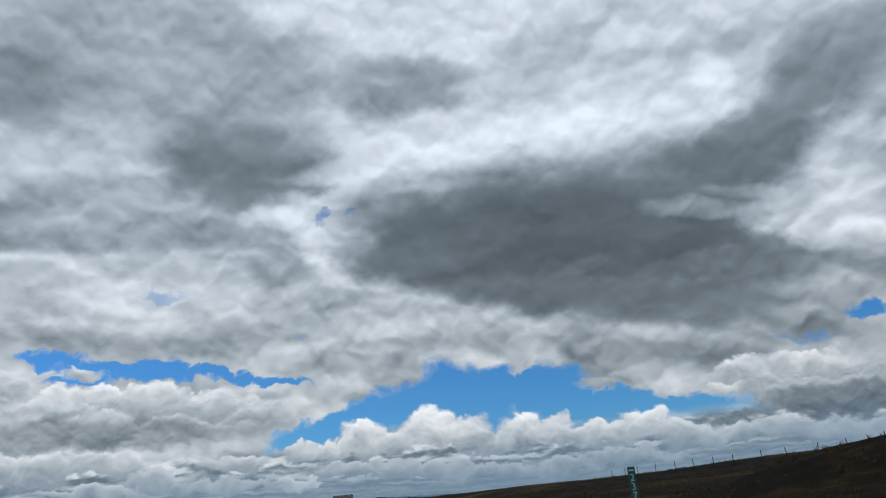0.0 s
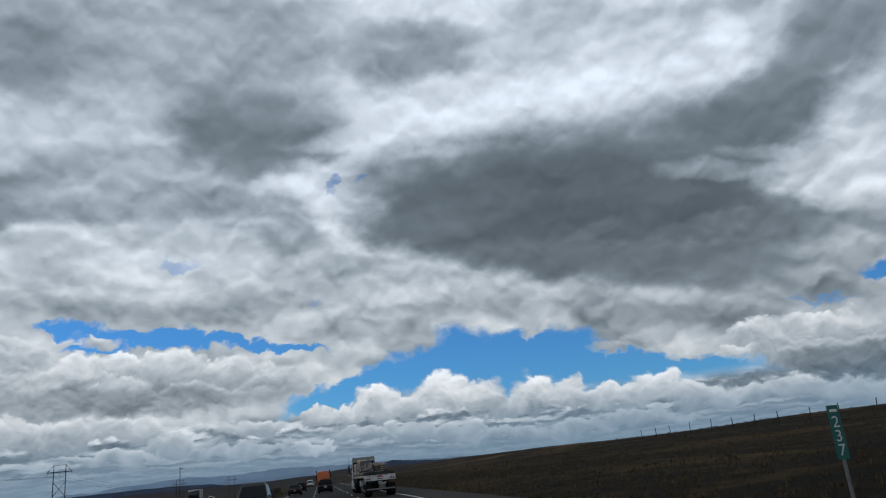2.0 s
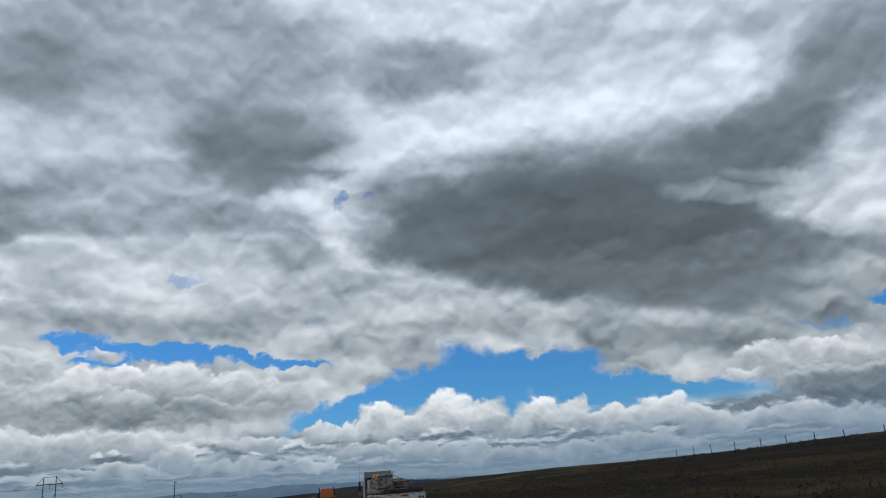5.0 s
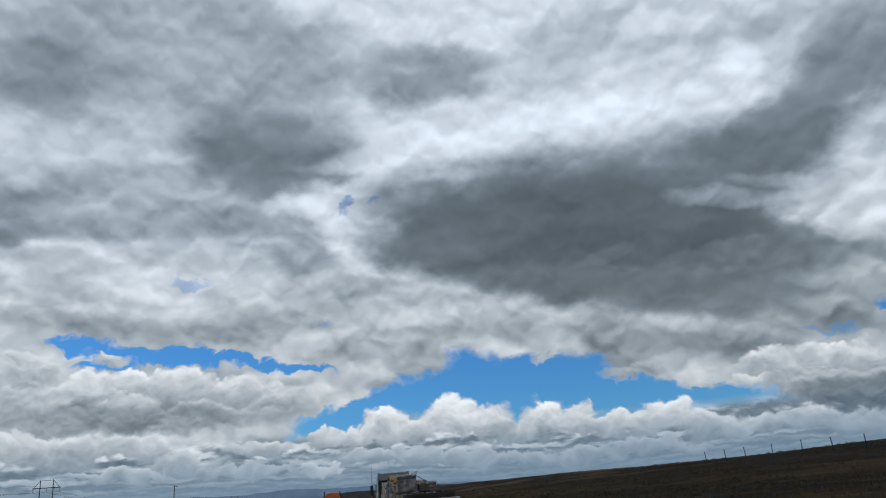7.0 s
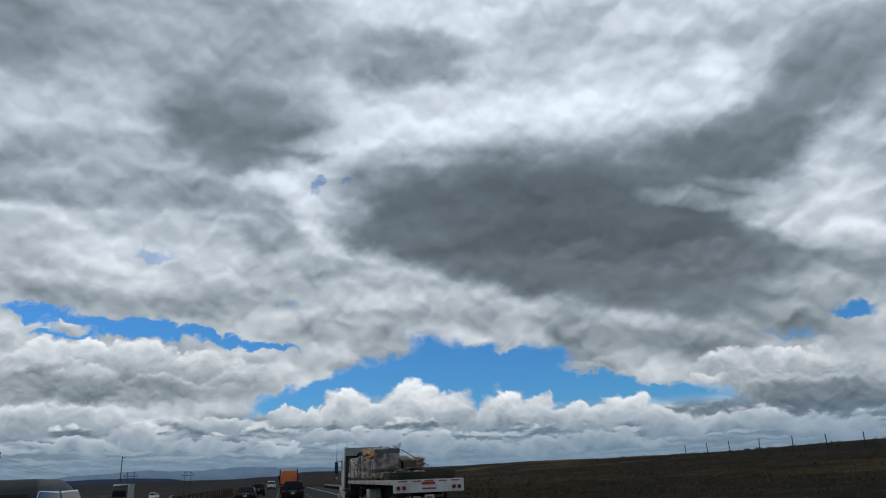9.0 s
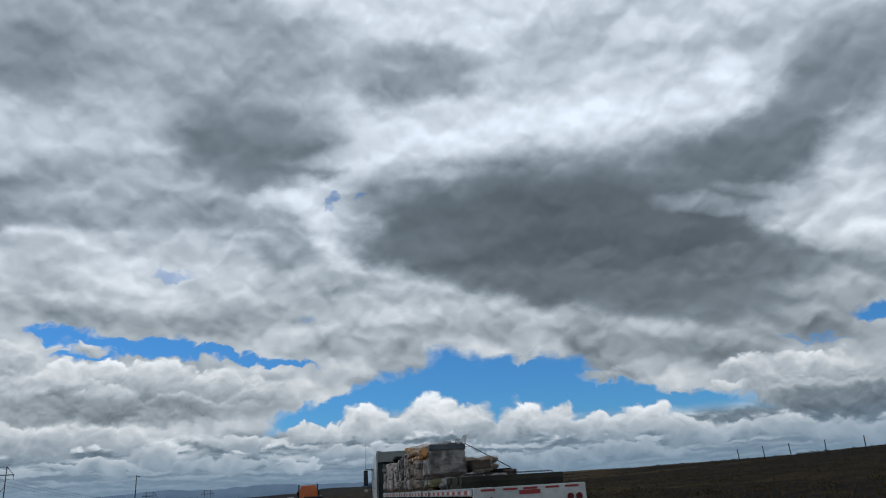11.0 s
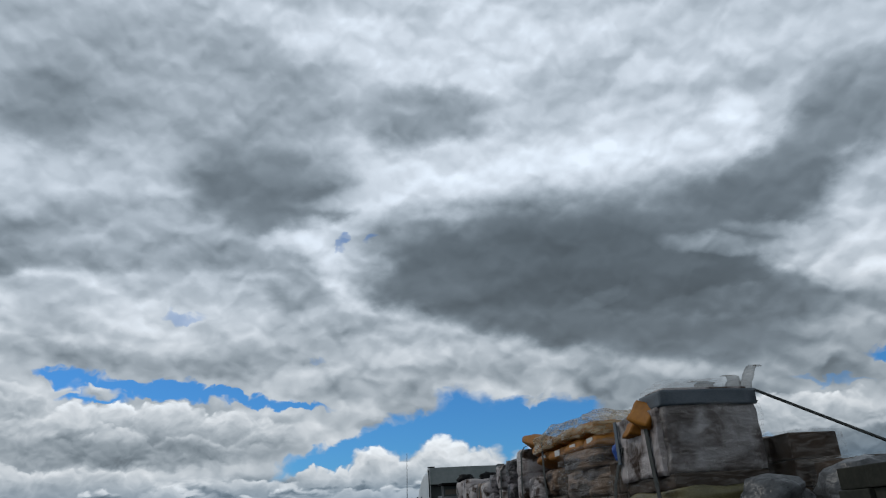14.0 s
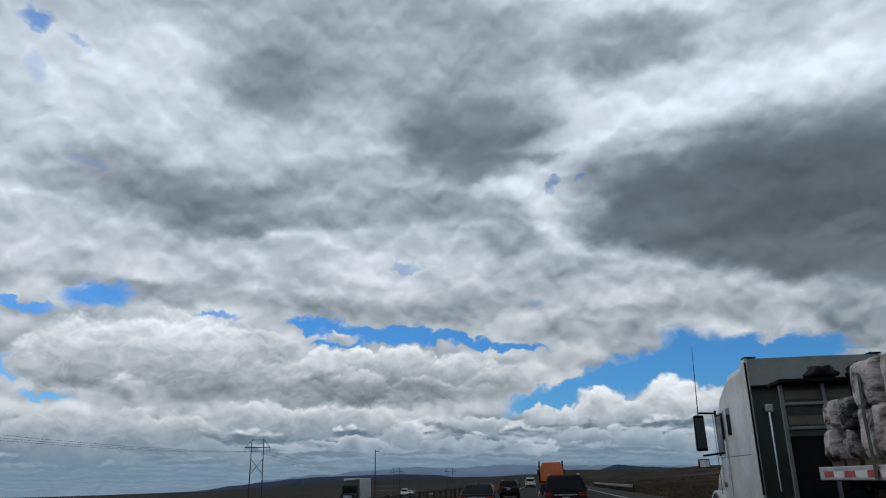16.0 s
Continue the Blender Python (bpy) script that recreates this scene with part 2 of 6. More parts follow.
gap(13.3, 8.6, 2.79, 2.11, 17, 1, 0.3)
gap(9.0, 7.7, 4.90, 1.23, 14, 1, 0.3)
gap(3.9, 6.5, 4.54, 0.86, 15, 1, 0.3)
gap(17.8, 8.3, 4.90, 1.58, -3, 1, 0.3)
gap(22.1, 8.0, 2.69, 1.66, -9, 1, 0.3)
gap(20.2, 6.4, 7.42, 1.90, -3, 1, 0.3)
gap(26.7, 6.2, 4.80, 1.02, -9, 1, 0.3)
gap(31.9, 5.1, 4.52, 0.99, -9, 1, 0.3)
gap(35.4, 4.4, 2.43, 0.40, -8, 1, 0.3)
gap(44.2, 10.3, 1.34, 0.54, -5, 1, 0.4)
gap(40.3, 8.9, 1.60, 0.20, -12, 0.5, 0.8)
low_rows(4.6)
puff(-32.3, 2.9, 5.25, 0.81, -8, 0.66, 0.55, 0.3)
puff(-25.0, 3.0, 7.39, 0.71, -8, 0.7, 0.57, 0.3)
puff(-12.1, 3.0, 3.98, 0.50, -2, 0.82, 0.6, 0.25)
puff(-16.8, 4.9, 4.05, 1.13, -1, 0.84, 0.6, 0.25)
puff(-8.0, 3.7, 2.70, 0.68, -2, 0.83, 0.6, 0.25)
puff(-3.3, 2.8, 4.05, 0.45, -2, 0.78, 0.6, 0.3)
puff(2.1, 2.6, 1.77, 0.37, -2, 0.88, 0.68, 0.3)
puff(-2.9, 4.4, 2.66, 0.74, -2, 0.85, 0.6, 0.25)
puff(6.4, 3.3, 4.11, 0.59, -2, 0.79, 0.59, 0.25)
puff(11.6, 2.8, 4.37, 0.60, -3, 0.77, 0.57, 0.25)
puff(17.2, 2.1, 3.89, 0.55, -3, 0.77, 0.56, 0.25)
puff(22.0, 2.2, 2.54, 0.50, -3, 0.79, 0.58, 0.25)
puff(27.0, 2.3, 3.68, 0.58, -4, 0.76, 0.57, 0.25)
puff(-33.8, 4.1, 4.42, 1.19, -3, 0.78, 0.6, 0.25)
puff(-26.6, 4.5, 4.96, 1.03, -3, 0.83, 0.6, 0.25)
puff(-18.6, 5.1, 4.17, 1.00, -3, 0.86, 0.6, 0.25)
puff(-12.7, 4.9, 3.89, 0.76, -4, 0.83, 0.6, 0.25)
puff(42.3, 2.2, 2.30, 0.82, -4, 0.74, 0.56, 0.25)
puff(39.7, 2.7, 2.43, 0.84, -4, 0.76, 0.56, 0.25)
puff(37.1, 3.2, 2.00, 0.78, -4, 0.79, 0.58, 0.25)
puff(34.3, 3.2, 1.89, 0.72, -4, 0.8, 0.58, 0.25)
puff(32.0, 3.2, 1.41, 0.81, -3, 0.83, 0.6, 0.2)
puff(30.3, 3.8, 1.44, 1.07, -1, 0.88, 0.6, 0.2)
puff(28.2, 4.4, 1.96, 1.21, -3, 0.97, 0.61, 0.2)
puff(26.0, 4.1, 1.33, 1.05, 1, 0.86, 0.6, 0.2)
puff(23.9, 4.2, 1.95, 1.14, -2, 0.92, 0.6, 0.2)
puff(21.4, 4.6, 1.81, 1.19, -2, 0.9, 0.6, 0.2)
puff(18.9, 5.2, 1.83, 1.38, -1, 0.97, 0.62, 0.2)
puff(16.6, 4.3, 1.53, 0.86, -2, 0.85, 0.6, 0.2)
puff(14.6, 5.3, 1.85, 1.30, -2, 0.9, 0.62, 0.2)
puff(12.0, 5.8, 2.04, 1.65, -2, 0.99, 0.66, 0.2)
puff(8.9, 5.1, 1.58, 1.03, -2, 0.89, 0.62, 0.2)
puff(6.6, 5.5, 1.84, 1.29, -3, 0.96, 0.62, 0.2)
puff(4.4, 4.9, 1.64, 0.85, -2, 0.9, 0.62, 0.2)
puff(2.6, 4.9, 1.80, 0.64, -2, 0.88, 0.63, 0.2)
puff(43.6, 5.3, 2.95, 1.88, -4, 0.72, 0.5, 0.35)
puff(39.2, 5.6, 4.63, 1.26, -6, 0.78, 0.52, 0.3)
puff(35.7, 7.2, 2.28, 0.98, -6, 0.86, 0.6, 0.3)
puff(39.8, 7.3, 2.67, 0.87, -7, 0.9, 0.62, 0.3)
puff(34.0, 6.2, 1.16, 0.45, -5, 0.85, 0.66, 0.3)
puff(41.9, 4.5, 4.21, 0.99, -6, 0.5, 0.43, 0.35)
puff(30.4, 6.5, 0.69, 0.25, -5, 0.8, 0.68, 0.5)
puff(19.2, 9.8, 0.98, 0.40, -4, 0.72, 0.66, 0.8)
puff(25.8, 7.9, 1.91, 0.60, -4, 0.64, 0.57, 0.4)
puff(-11.7, 7.7, 10.12, 1.73, -3, 0.84, 0.58, 0.25)
puff(-2.1, 8.2, 2.60, 1.02, -1, 0.86, 0.6, 0.25)
puff(-17.5, 8.8, 2.72, 1.61, 0, 0.87, 0.6, 0.22)
puff(-10.9, 7.7, 7.94, 1.37, 0, 0.84, 0.58, 0.22)
puff(-4.8, 8.8, 2.54, 1.09, -0, 0.9, 0.6, 0.22)
puff(-8.7, 9.2, 2.44, 1.24, 0, 0.93, 0.6, 0.2)
puff(-14.7, 9.1, 1.79, 1.18, -0, 0.92, 0.6, 0.2)
puff(-12.0, 9.6, 1.35, 0.89, -0, 0.98, 0.66, 0.2)
puff(-19.9, 10.4, 3.60, 1.17, -2, 0.83, 0.63, 0.3)
puff(-34.8, 8.8, 2.06, 1.49, -5, 0.9, 0.62, 0.22)
puff(-31.7, 9.8, 3.28, 2.23, -3, 0.93, 0.6, 0.22)
puff(-25.6, 10.1, 5.38, 2.34, -1, 0.96, 0.6, 0.2)
puff(-13.4, 11.2, 0.96, 0.44, 2, 0.8, 0.7, 0.4)
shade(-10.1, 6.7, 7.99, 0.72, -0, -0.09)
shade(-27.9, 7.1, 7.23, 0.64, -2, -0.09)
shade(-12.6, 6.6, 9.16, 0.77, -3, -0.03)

# billows of the layer and of the heaps, faint in the dark cloud
thin = wrange(tone, 0.40, 0.64, 0.25, 1.0)
deck_part = wmath("ADD", wmath("MULTIPLY", deck_lit, 0.46), wmath("MULTIPLY", wmath("SUBTRACT", deck_n, 0.5), 0.30))
deck_part = wmath("ADD", deck_part, wmath("MULTIPLY", cell_lit, 0.18))
deck_part = wmath("ADD", deck_part, wmath("MULTIPLY", wmath("SUBTRACT", knob_b, knob_a), 0.21))
deck_part = wmath("MULTIPLY", deck_part, thin)
# smoother undersides nearer overhead
deck_part = wmath("MULTIPLY", deck_part, wrange(height, 15.0, 29.0, 1.0, 0.62))
heap_part = wmath("ADD", wmath("MULTIPLY", heap_lit, 0.19), wmath("MULTIPLY", wmath("SUBTRACT", lump_b, lump_a), 0.13))
heap_part = wmath("MULTIPLY", heap_part, wrange(height, 0.8, 5.0, 0.35, 1.0))
bump = wmath("ADD", wmath("MULTIPLY", deck_part, wmath("SUBTRACT", 1.0, heaped)), wmath("MULTIPLY", heap_part, heaped))
tone = wmath("ADD", tone, bump)
# cloud above the view darkened to dim the light on the ground
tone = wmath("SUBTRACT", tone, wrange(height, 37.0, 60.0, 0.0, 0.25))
tone = wmath("MINIMUM", wmath("MAXIMUM", tone, 0.30), 0.96)
light = wmath("POWER", tone, 2.2)
tint = wmix(wrange(tone, 0.4, 0.85, 0.0, 1.0, False), (0.785, 1.0, 1.20, 1.0), (0.89, 1.0, 1.13, 1.0))
# lower cloud is seen warmer than the layer above
low_tint = wmix(wrange(tone, 0.5, 0.85, 0.0, 1.0, False), (0.82, 1.0, 1.16, 1.0), (0.94, 1.0, 1.055, 1.0))
tint = wmix(wrange(height, 6.0, 24.0, 1.0, 0.0), tint, low_tint)
cloud = wvec("MULTIPLY", wxyz(light, light, light), tint)

sky = wt.nodes.new("ShaderNodeTexSky")
sky.sky_type = "NISHITA"
sky.sun_disc = False
sky.sun_elevation, sky.sun_rotation = radians(45), radians(-66)
sky.air_density, sky.dust_density, sky.ozone_density = 1.0, 0.3, 3.0
clear = wvec("MULTIPLY", sky.outputs[0], (0.025, 0.062, 0.099))
seen = wmix(cover, clear, cloud)
# blue haze towards the horizon
haze = wrange(height, 0.3, 6.0, 0.76, 0.0)
seen = wmix(haze, seen, wvec("ADD", wvec("MULTIPLY", seen, (0.35, 0.38, 0.40)), (0.066, 0.136, 0.218)))
seen = wmix(wrange(height, -2.0, -0.5, 0.0, 1.0), (0.08, 0.07, 0.055, 1.0), seen)
back = wt.nodes.new("ShaderNodeBackground")
plug(back, "Color", seen)
back.inputs["Strength"].default_value = 1.0
wout = wt.nodes.new("ShaderNodeOutputWorld")
wt.links.new(back.outputs[0], wout.inputs[0])

sun_data = bpy.data.lights.new("sun", "SUN")
sun_data.energy, sun_data.angle, sun_data.color = 0.7, radians(14), (1.0, 0.95, 0.88)
sun = new("sun", sun_data)
sun.matrix_world = look((-40, 18, 44), (0.0, 0.0, 0))


# ---- materials ----
def material(name, build):
    m = bpy.data.materials.new(name)
    m.use_nodes = True
    nt = m.node_tree
    build(nt, nt.nodes["Principled BSDF"])
    return m


def surface(name, c1, c2, scale=4.0, rough=0.7, metal=0.0, bump=0.1, fine=60.0, detail=6.0, dist=0.02, jitter=0.0, coat=0.0, spec=None):
    """A painted or grown surface: two colours mixed by broad stains and fine grain, with relief."""
    def build(nt, b):
        tc = nt.nodes.new("ShaderNodeTexCoord")
        n1 = nt.nodes.new("ShaderNodeTexNoise")
        n1.inputs["Scale"].default_value, n1.inputs["Detail"].default_value = scale, detail
        n2 = nt.nodes.new("ShaderNodeTexNoise")
        n2.inputs["Scale"].default_value, n2.inputs["Detail"].default_value = fine, 4.0
        for n in (n1, n2):
            nt.links.new(tc.outputs["Object"], n.inputs["Vector"])
        add = nt.nodes.new("ShaderNodeMath")
        add.operation = "MULTIPLY_ADD"
        nt.links.new(n2.outputs["Fac"], add.inputs[0])
        add.inputs[1].default_value = 0.5
        nt.links.new(n1.outputs["Fac"], add.inputs[2])
        r = nt.nodes.new("ShaderNodeMapRange")
        nt.links.new(add.outputs[0], r.inputs[0])
        r.inputs[1].default_value, r.inputs[2].default_value = 0.5, 1.0
        mix = nt.nodes.new("ShaderNodeMix")
        mix.data_type = "RGBA"
        nt.links.new(r.outputs[0], mix.inputs[0])
        mix.inputs[6].default_value, mix.inputs[7].default_value = (*c1, 1), (*c2, 1)
        col = mix.outputs[2]
        if jitter:
            oi = nt.nodes.new("ShaderNodeObjectInfo")
            hsv = nt.nodes.new("ShaderNodeHueSaturation")
            j = nt.nodes.new("ShaderNodeMapRange")
            nt.links.new(oi.outputs["Random"], j.inputs[0])
            j.inputs[3].default_value, j.inputs[4].default_value = 1 - jitter, 1 + jitter
            nt.links.new(j.outputs[0], hsv.inputs["Value"])
            nt.links.new(col, hsv.inputs["Color"])
            col = hsv.outputs[0]
        nt.links.new(col, b.inputs["Base Color"])
        rr = nt.nodes.new("ShaderNodeMapRange")
        nt.links.new(n1.outputs["Fac"], rr.inputs[0])
        rr.inputs[3].default_value, rr.inputs[4].default_value = max(rough - 0.12, 0.02), min(rough + 0.12, 1)
        nt.links.new(rr.outputs[0], b.inputs["Roughness"])
        b.inputs["Metallic"].default_value = metal
        b.inputs["Specular IOR Level"].default_value = spec if spec is not None else (0.15 if rough > 0.7 else 0.4)
        b.inputs["Coat Weight"].default_value = coat
        b.inputs["Coat Roughness"].default_value = 0.08
        if bump:
            bp = nt.nodes.new("ShaderNodeBump")
            bp.inputs["Strength"].default_value, bp.inputs["Distance"].default_value = bump, dist
            nt.links.new(add.outputs[0], bp.inputs["Height"])
            nt.links.new(bp.outputs[0], b.inputs["Normal"])
    return material(name, build)


ASPHALT = surface("asphalt", (0.016, 0.017, 0.018), (0.031, 0.031, 0.031), 0.4, 0.9, bump=0.3, fine=40, dist=0.01, spec=0.06)
SHOULDER = surface("gravelly_shoulder", (0.018, 0.017, 0.016), (0.036, 0.032, 0.028), 0.6, 0.95, bump=0.5, fine=30)
LINE = surface("worn_road_paint", (0.5, 0.5, 0.48), (0.75, 0.75, 0.72), 2.0, 0.8, bump=0.1)
# blue of the distant air is put into the mountains' base colour
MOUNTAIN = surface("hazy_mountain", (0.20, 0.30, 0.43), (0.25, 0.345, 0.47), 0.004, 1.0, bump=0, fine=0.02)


def build_ground(nt, b):
    tc = nt.nodes.new("ShaderNodeTexCoord")
    def noise_at(scale, detail, rough=0.55, stretch=None):
        n = nt.nodes.new("ShaderNodeTexNoise")
        n.inputs["Scale"].default_value, n.inputs["Detail"].default_value, n.inputs["Roughness"].default_value = scale, detail, rough
        src = tc.outputs["Object"]
        if stretch:
            mp = nt.nodes.new("ShaderNodeMapping")
            mp.inputs["Scale"].default_value = stretch
            nt.links.new(src, mp.inputs[0])
            src = mp.outputs[0]
        nt.links.new(src, n.inputs["Vector"])
        return n.outputs["Fac"]
    def ramp(v, *stops):
        r = nt.nodes.new("ShaderNodeValToRGB")
        while len(r.color_ramp.elements) < len(stops):
            r.color_ramp.elements.new(0.5)
        for e, (p, c) in zip(r.color_ramp.elements, stops):
            e.position, e.color = p, (*c, 1)
        nt.links.new(v, r.inputs[0])
        return r.outputs[0]
    broad = noise_at(0.045, 6, 0.6, (1, 0.45, 1))
    mid = noise_at(0.35, 6, 0.65)
    fine = noise_at(6.0, 5, 0.7)
    a = ramp(broad, (0.38, (0.006, 0.0049, 0.0028)), (0.50, (0.018, 0.0125, 0.0058)), (0.60, (0.095, 0.060, 0.024)))
    c = ramp(mid, (0.38, (0.004, 0.0035, 0.0022)), (0.52, (0.017, 0.012, 0.0056)), (0.66, (0.085, 0.054, 0.022)))
    m = nt.nodes.new("ShaderNodeMix")
    m.data_type = "RGBA"
    m.inputs[0].default_value = 0.5
    nt.links.new(a, m.inputs[6])
    nt.links.new(c, m.inputs[7])
    f = nt.nodes.new("ShaderNodeMix")
    f.data_type, f.blend_type = "RGBA", "MULTIPLY"
    f.inputs[0].default_value = 0.7
    nt.links.new(m.outputs[2], f.inputs[6])
    nt.links.new(ramp(fine, (0.3, (0.45, 0.42, 0.38)), (0.7, (1.25, 1.2, 1.1))), f.inputs[7])
    # pale bare fields far out in the valley
    fields = ramp(noise_at(0.004, 4, 0.6, (0.35, 1.0, 1.0)), (0.56, (0, 0, 0)), (0.64, (1, 1, 1)))
    p = nt.nodes.new("ShaderNodeMix")
    p.data_type = "RGBA"
    nt.links.new(fields, p.inputs[0])
    nt.links.new(f.outputs[2], p.inputs[6])
    pale = nt.nodes.new("ShaderNodeMix")
    pale.data_type, pale.blend_type = "RGBA", "MULTIPLY"
    pale.inputs[0].default_value = 1.0
    nt.links.new(f.outputs[2], pale.inputs[6])
    pale.inputs[7].default_value = (2.6, 2.6, 2.7, 1)
    nt.links.new(pale.outputs[2], p.inputs[7])
    # distance haze painted in: the ground's colour turns dark blue far off
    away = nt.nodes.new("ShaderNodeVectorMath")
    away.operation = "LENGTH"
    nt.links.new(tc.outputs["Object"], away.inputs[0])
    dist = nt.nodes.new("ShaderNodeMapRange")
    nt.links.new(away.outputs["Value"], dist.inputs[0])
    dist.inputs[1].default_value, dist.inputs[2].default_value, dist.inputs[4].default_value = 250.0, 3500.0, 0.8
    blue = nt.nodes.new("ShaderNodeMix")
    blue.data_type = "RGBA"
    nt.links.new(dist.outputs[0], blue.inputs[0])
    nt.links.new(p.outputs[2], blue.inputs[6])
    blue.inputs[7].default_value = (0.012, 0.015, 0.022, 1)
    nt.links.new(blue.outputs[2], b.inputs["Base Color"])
    b.inputs["Roughness"].default_value = 1.0
    b.inputs["Specular IOR Level"].default_value = 0.1
    add = nt.nodes.new("ShaderNodeMath")
    nt.links.new(mid, add.inputs[0])
    nt.links.new(fine, add.inputs[1])
    bp = nt.nodes.new("ShaderNodeBump")
    bp.inputs["Strength"].default_value, bp.inputs["Distance"].default_value = 0.7, 0.25
    nt.links.new(add.outputs[0], bp.inputs["Height"])
    nt.links.new(bp.outputs[0], b.inputs["Normal"])


GROUND = material("dry_grassland", build_ground)


def clear_glass(name, tint):
    def build(nt, b):
        b.inputs["Base Color"].default_value = (*tint, 1)
        b.inputs["Roughness"].default_value = 0.06
        b.inputs["IOR"].default_value = 1.45
        b.inputs["Specular IOR Level"].default_value = 0.14
    return material(name, build)


def build_film(nt, b):
    """Stretch film: mostly see-through, milky where it folds, with a tight gloss."""
    tc = nt.nodes.new("ShaderNodeTexCoord")
    mp = nt.nodes.new("ShaderNodeMapping")
    mp.inputs["Scale"].default_value = (2.0, 2.0, 9.0)
    nt.links.new(tc.outputs["Object"], mp.inputs[0])
    n = nt.nodes.new("ShaderNodeTexNoise")
    n.inputs["Scale"].default_value, n.inputs["Detail"].default_value, n.inputs["Distortion"].default_value = 2.5, 6, 1.2
    nt.links.new(mp.outputs[0], n.inputs["Vector"])
    r = nt.nodes.new("ShaderNodeMapRange")
    nt.links.new(n.outputs["Fac"], r.inputs[0])
    r.inputs[1].default_value, r.inputs[2].default_value, r.inputs[3].default_value, r.inputs[4].default_value = 0.42, 0.74, 0.02, 0.24
    nt.links.new(r.outputs[0], b.inputs["Alpha"])
    b.inputs["Base Color"].default_value = (0.68, 0.63, 0.58, 1)
    b.inputs["Roughness"].default_value = 0.28
    bp = nt.nodes.new("ShaderNodeBump")
    bp.inputs["Strength"].default_value, bp.inputs["Distance"].default_value = 0.8, 0.03
    nt.links.new(n.outputs["Fac"], bp.inputs["Height"])
    nt.links.new(bp.outputs[0], b.inputs["Normal"])


FILM = material("stretch_film", build_film)


def build_yellow(nt, b):
    build_film(nt, b)
    for node in nt.nodes:
        if node.bl_idname == "ShaderNodeMapRange":
            node.inputs[3].default_value, node.inputs[4].default_value = 0.30, 0.88
    b.inputs["Base Color"].default_value = (0.42, 0.33, 0.20, 1)


YELLOW_THIN = material("yellowed_film", build_yellow)
WHITE_PAINT = surface("dusty_white_paint", (0.36, 0.39, 0.39), (0.64, 0.655, 0.645), 1.6, 0.35, bump=0.03, fine=9, coat=0.4)
GREY_PANEL = surface("grey_green_panel", (0.04, 0.052, 0.05), (0.07, 0.085, 0.08), 1.5, 0.5, bump=0.05)
SILVER = surface("aluminium", (0.45, 0.46, 0.47), (0.60, 0.61, 0.62), 3.0, 0.38, 0.85, bump=0.05)
CHROME = surface("chrome", (0.7, 0.7, 0.7), (0.8, 0.8, 0.8), 3.0, 0.15, 1.0, bump=0)
BLACK = surface("black_plastic", (0.004, 0.004, 0.005), (0.010, 0.010, 0.010), 5.0, 0.6, bump=0.1, spec=0.12)
STEEL = surface("dirty_chassis_steel", (0.004, 0.004, 0.004), (0.010, 0.010, 0.009), 3.0, 0.8, bump=0.15, spec=0.08)
RUBBER = surface("tyre_rubber", (0.004, 0.004, 0.004), (0.010, 0.010, 0.010), 8.0, 0.9, bump=0.2, spec=0.05)
GLASS = clear_glass("dark_tinted_glass", (0.012, 0.015, 0.018))
MIRROR = clear_glass("mirror_glass", (0.05, 0.06, 0.07))
RED = surface("red_lens", (0.10, 0.006, 0.006), (0.16, 0.01, 0.008), 8.0, 0.3, bump=0.05)
RED_TAPE = surface("red_reflective_tape", (0.26, 0.03, 0.03), (0.36, 0.05, 0.05), 6.0, 0.45, bump=0.02)
WHITE_TAPE = surface("white_reflective_tape", (0.50, 0.50, 0.48), (0.66, 0.66, 0.64), 6.0, 0.45, bump=0.02)
STRAP = surface("grey_webbing_strap", (0.05, 0.055, 0.055), (0.09, 0.095, 0.09), 12.0, 0.9, bump=0.3, fine=90)
ORANGE_BOX = surface("orange_sack_paper", (0.22, 0.082, 0.005), (0.40, 0.158, 0.010), 3.0, 0.65, bump=0.3, fine=14, jitter=0.15)
BAG_WHITE = surface("dusty_white_sack", (0.13, 0.085, 0.058), (0.56, 0.50, 0.46), 3.5, 0.5, bump=0.6, fine=16, jitter=0.25, dist=0.05)
BAG_GREY = surface("grey_brown_sack", (0.035, 0.026, 0.025), (0.30, 0.26, 0.26), 3.0, 0.5, bump=0.6, fine=14, jitter=0.3, dist=0.05)
BAG_TAN = surface("tan_brown_sack", (0.07, 0.042, 0.024), (0.34, 0.25, 0.175), 3.0, 0.55, bump=0.6, fine=14, jitter=0.3, dist=0.05)
BOX_DARK = surface("dark_carton", (0.020, 0.013, 0.009), (0.065, 0.042, 0.027), 2.5, 0.75, bump=0.2, jitter=0.2)
# white cab paint made darker: the shade on the fairing's back is painted in
FAIRING = surface("shade_darkened_white_paint", (0.17, 0.195, 0.19), (0.28, 0.305, 0.295), 1.4, 0.45, bump=0.03, fine=9)
LUMBER = surface("weathered_grey_timber", (0.020, 0.022, 0.018), (0.055, 0.055, 0.044), 2.0, 0.85, bump=0.4, fine=30, jitter=0.25)
PALLET = surface("pallet_wood", (0.05, 0.038, 0.026), (0.10, 0.078, 0.05), 4.0, 0.85, bump=0.3, jitter=0.2)
DECK_WOOD = surface("worn_deck_planks", (0.05, 0.042, 0.035), (0.10, 0.085, 0.07), 2.0, 0.85, bump=0.3, jitter=0.25)
BLUE = surface("blue_plastic", (0.02, 0.07, 0.30), (0.03, 0.09, 0.36), 4.0, 0.4, bump=0.1)
YELLOW_FILM = surface("yellowed_plastic_sheet", (0.08, 0.07, 0.03), (0.20, 0.175, 0.08), 3.0, 0.4, bump=0.4)
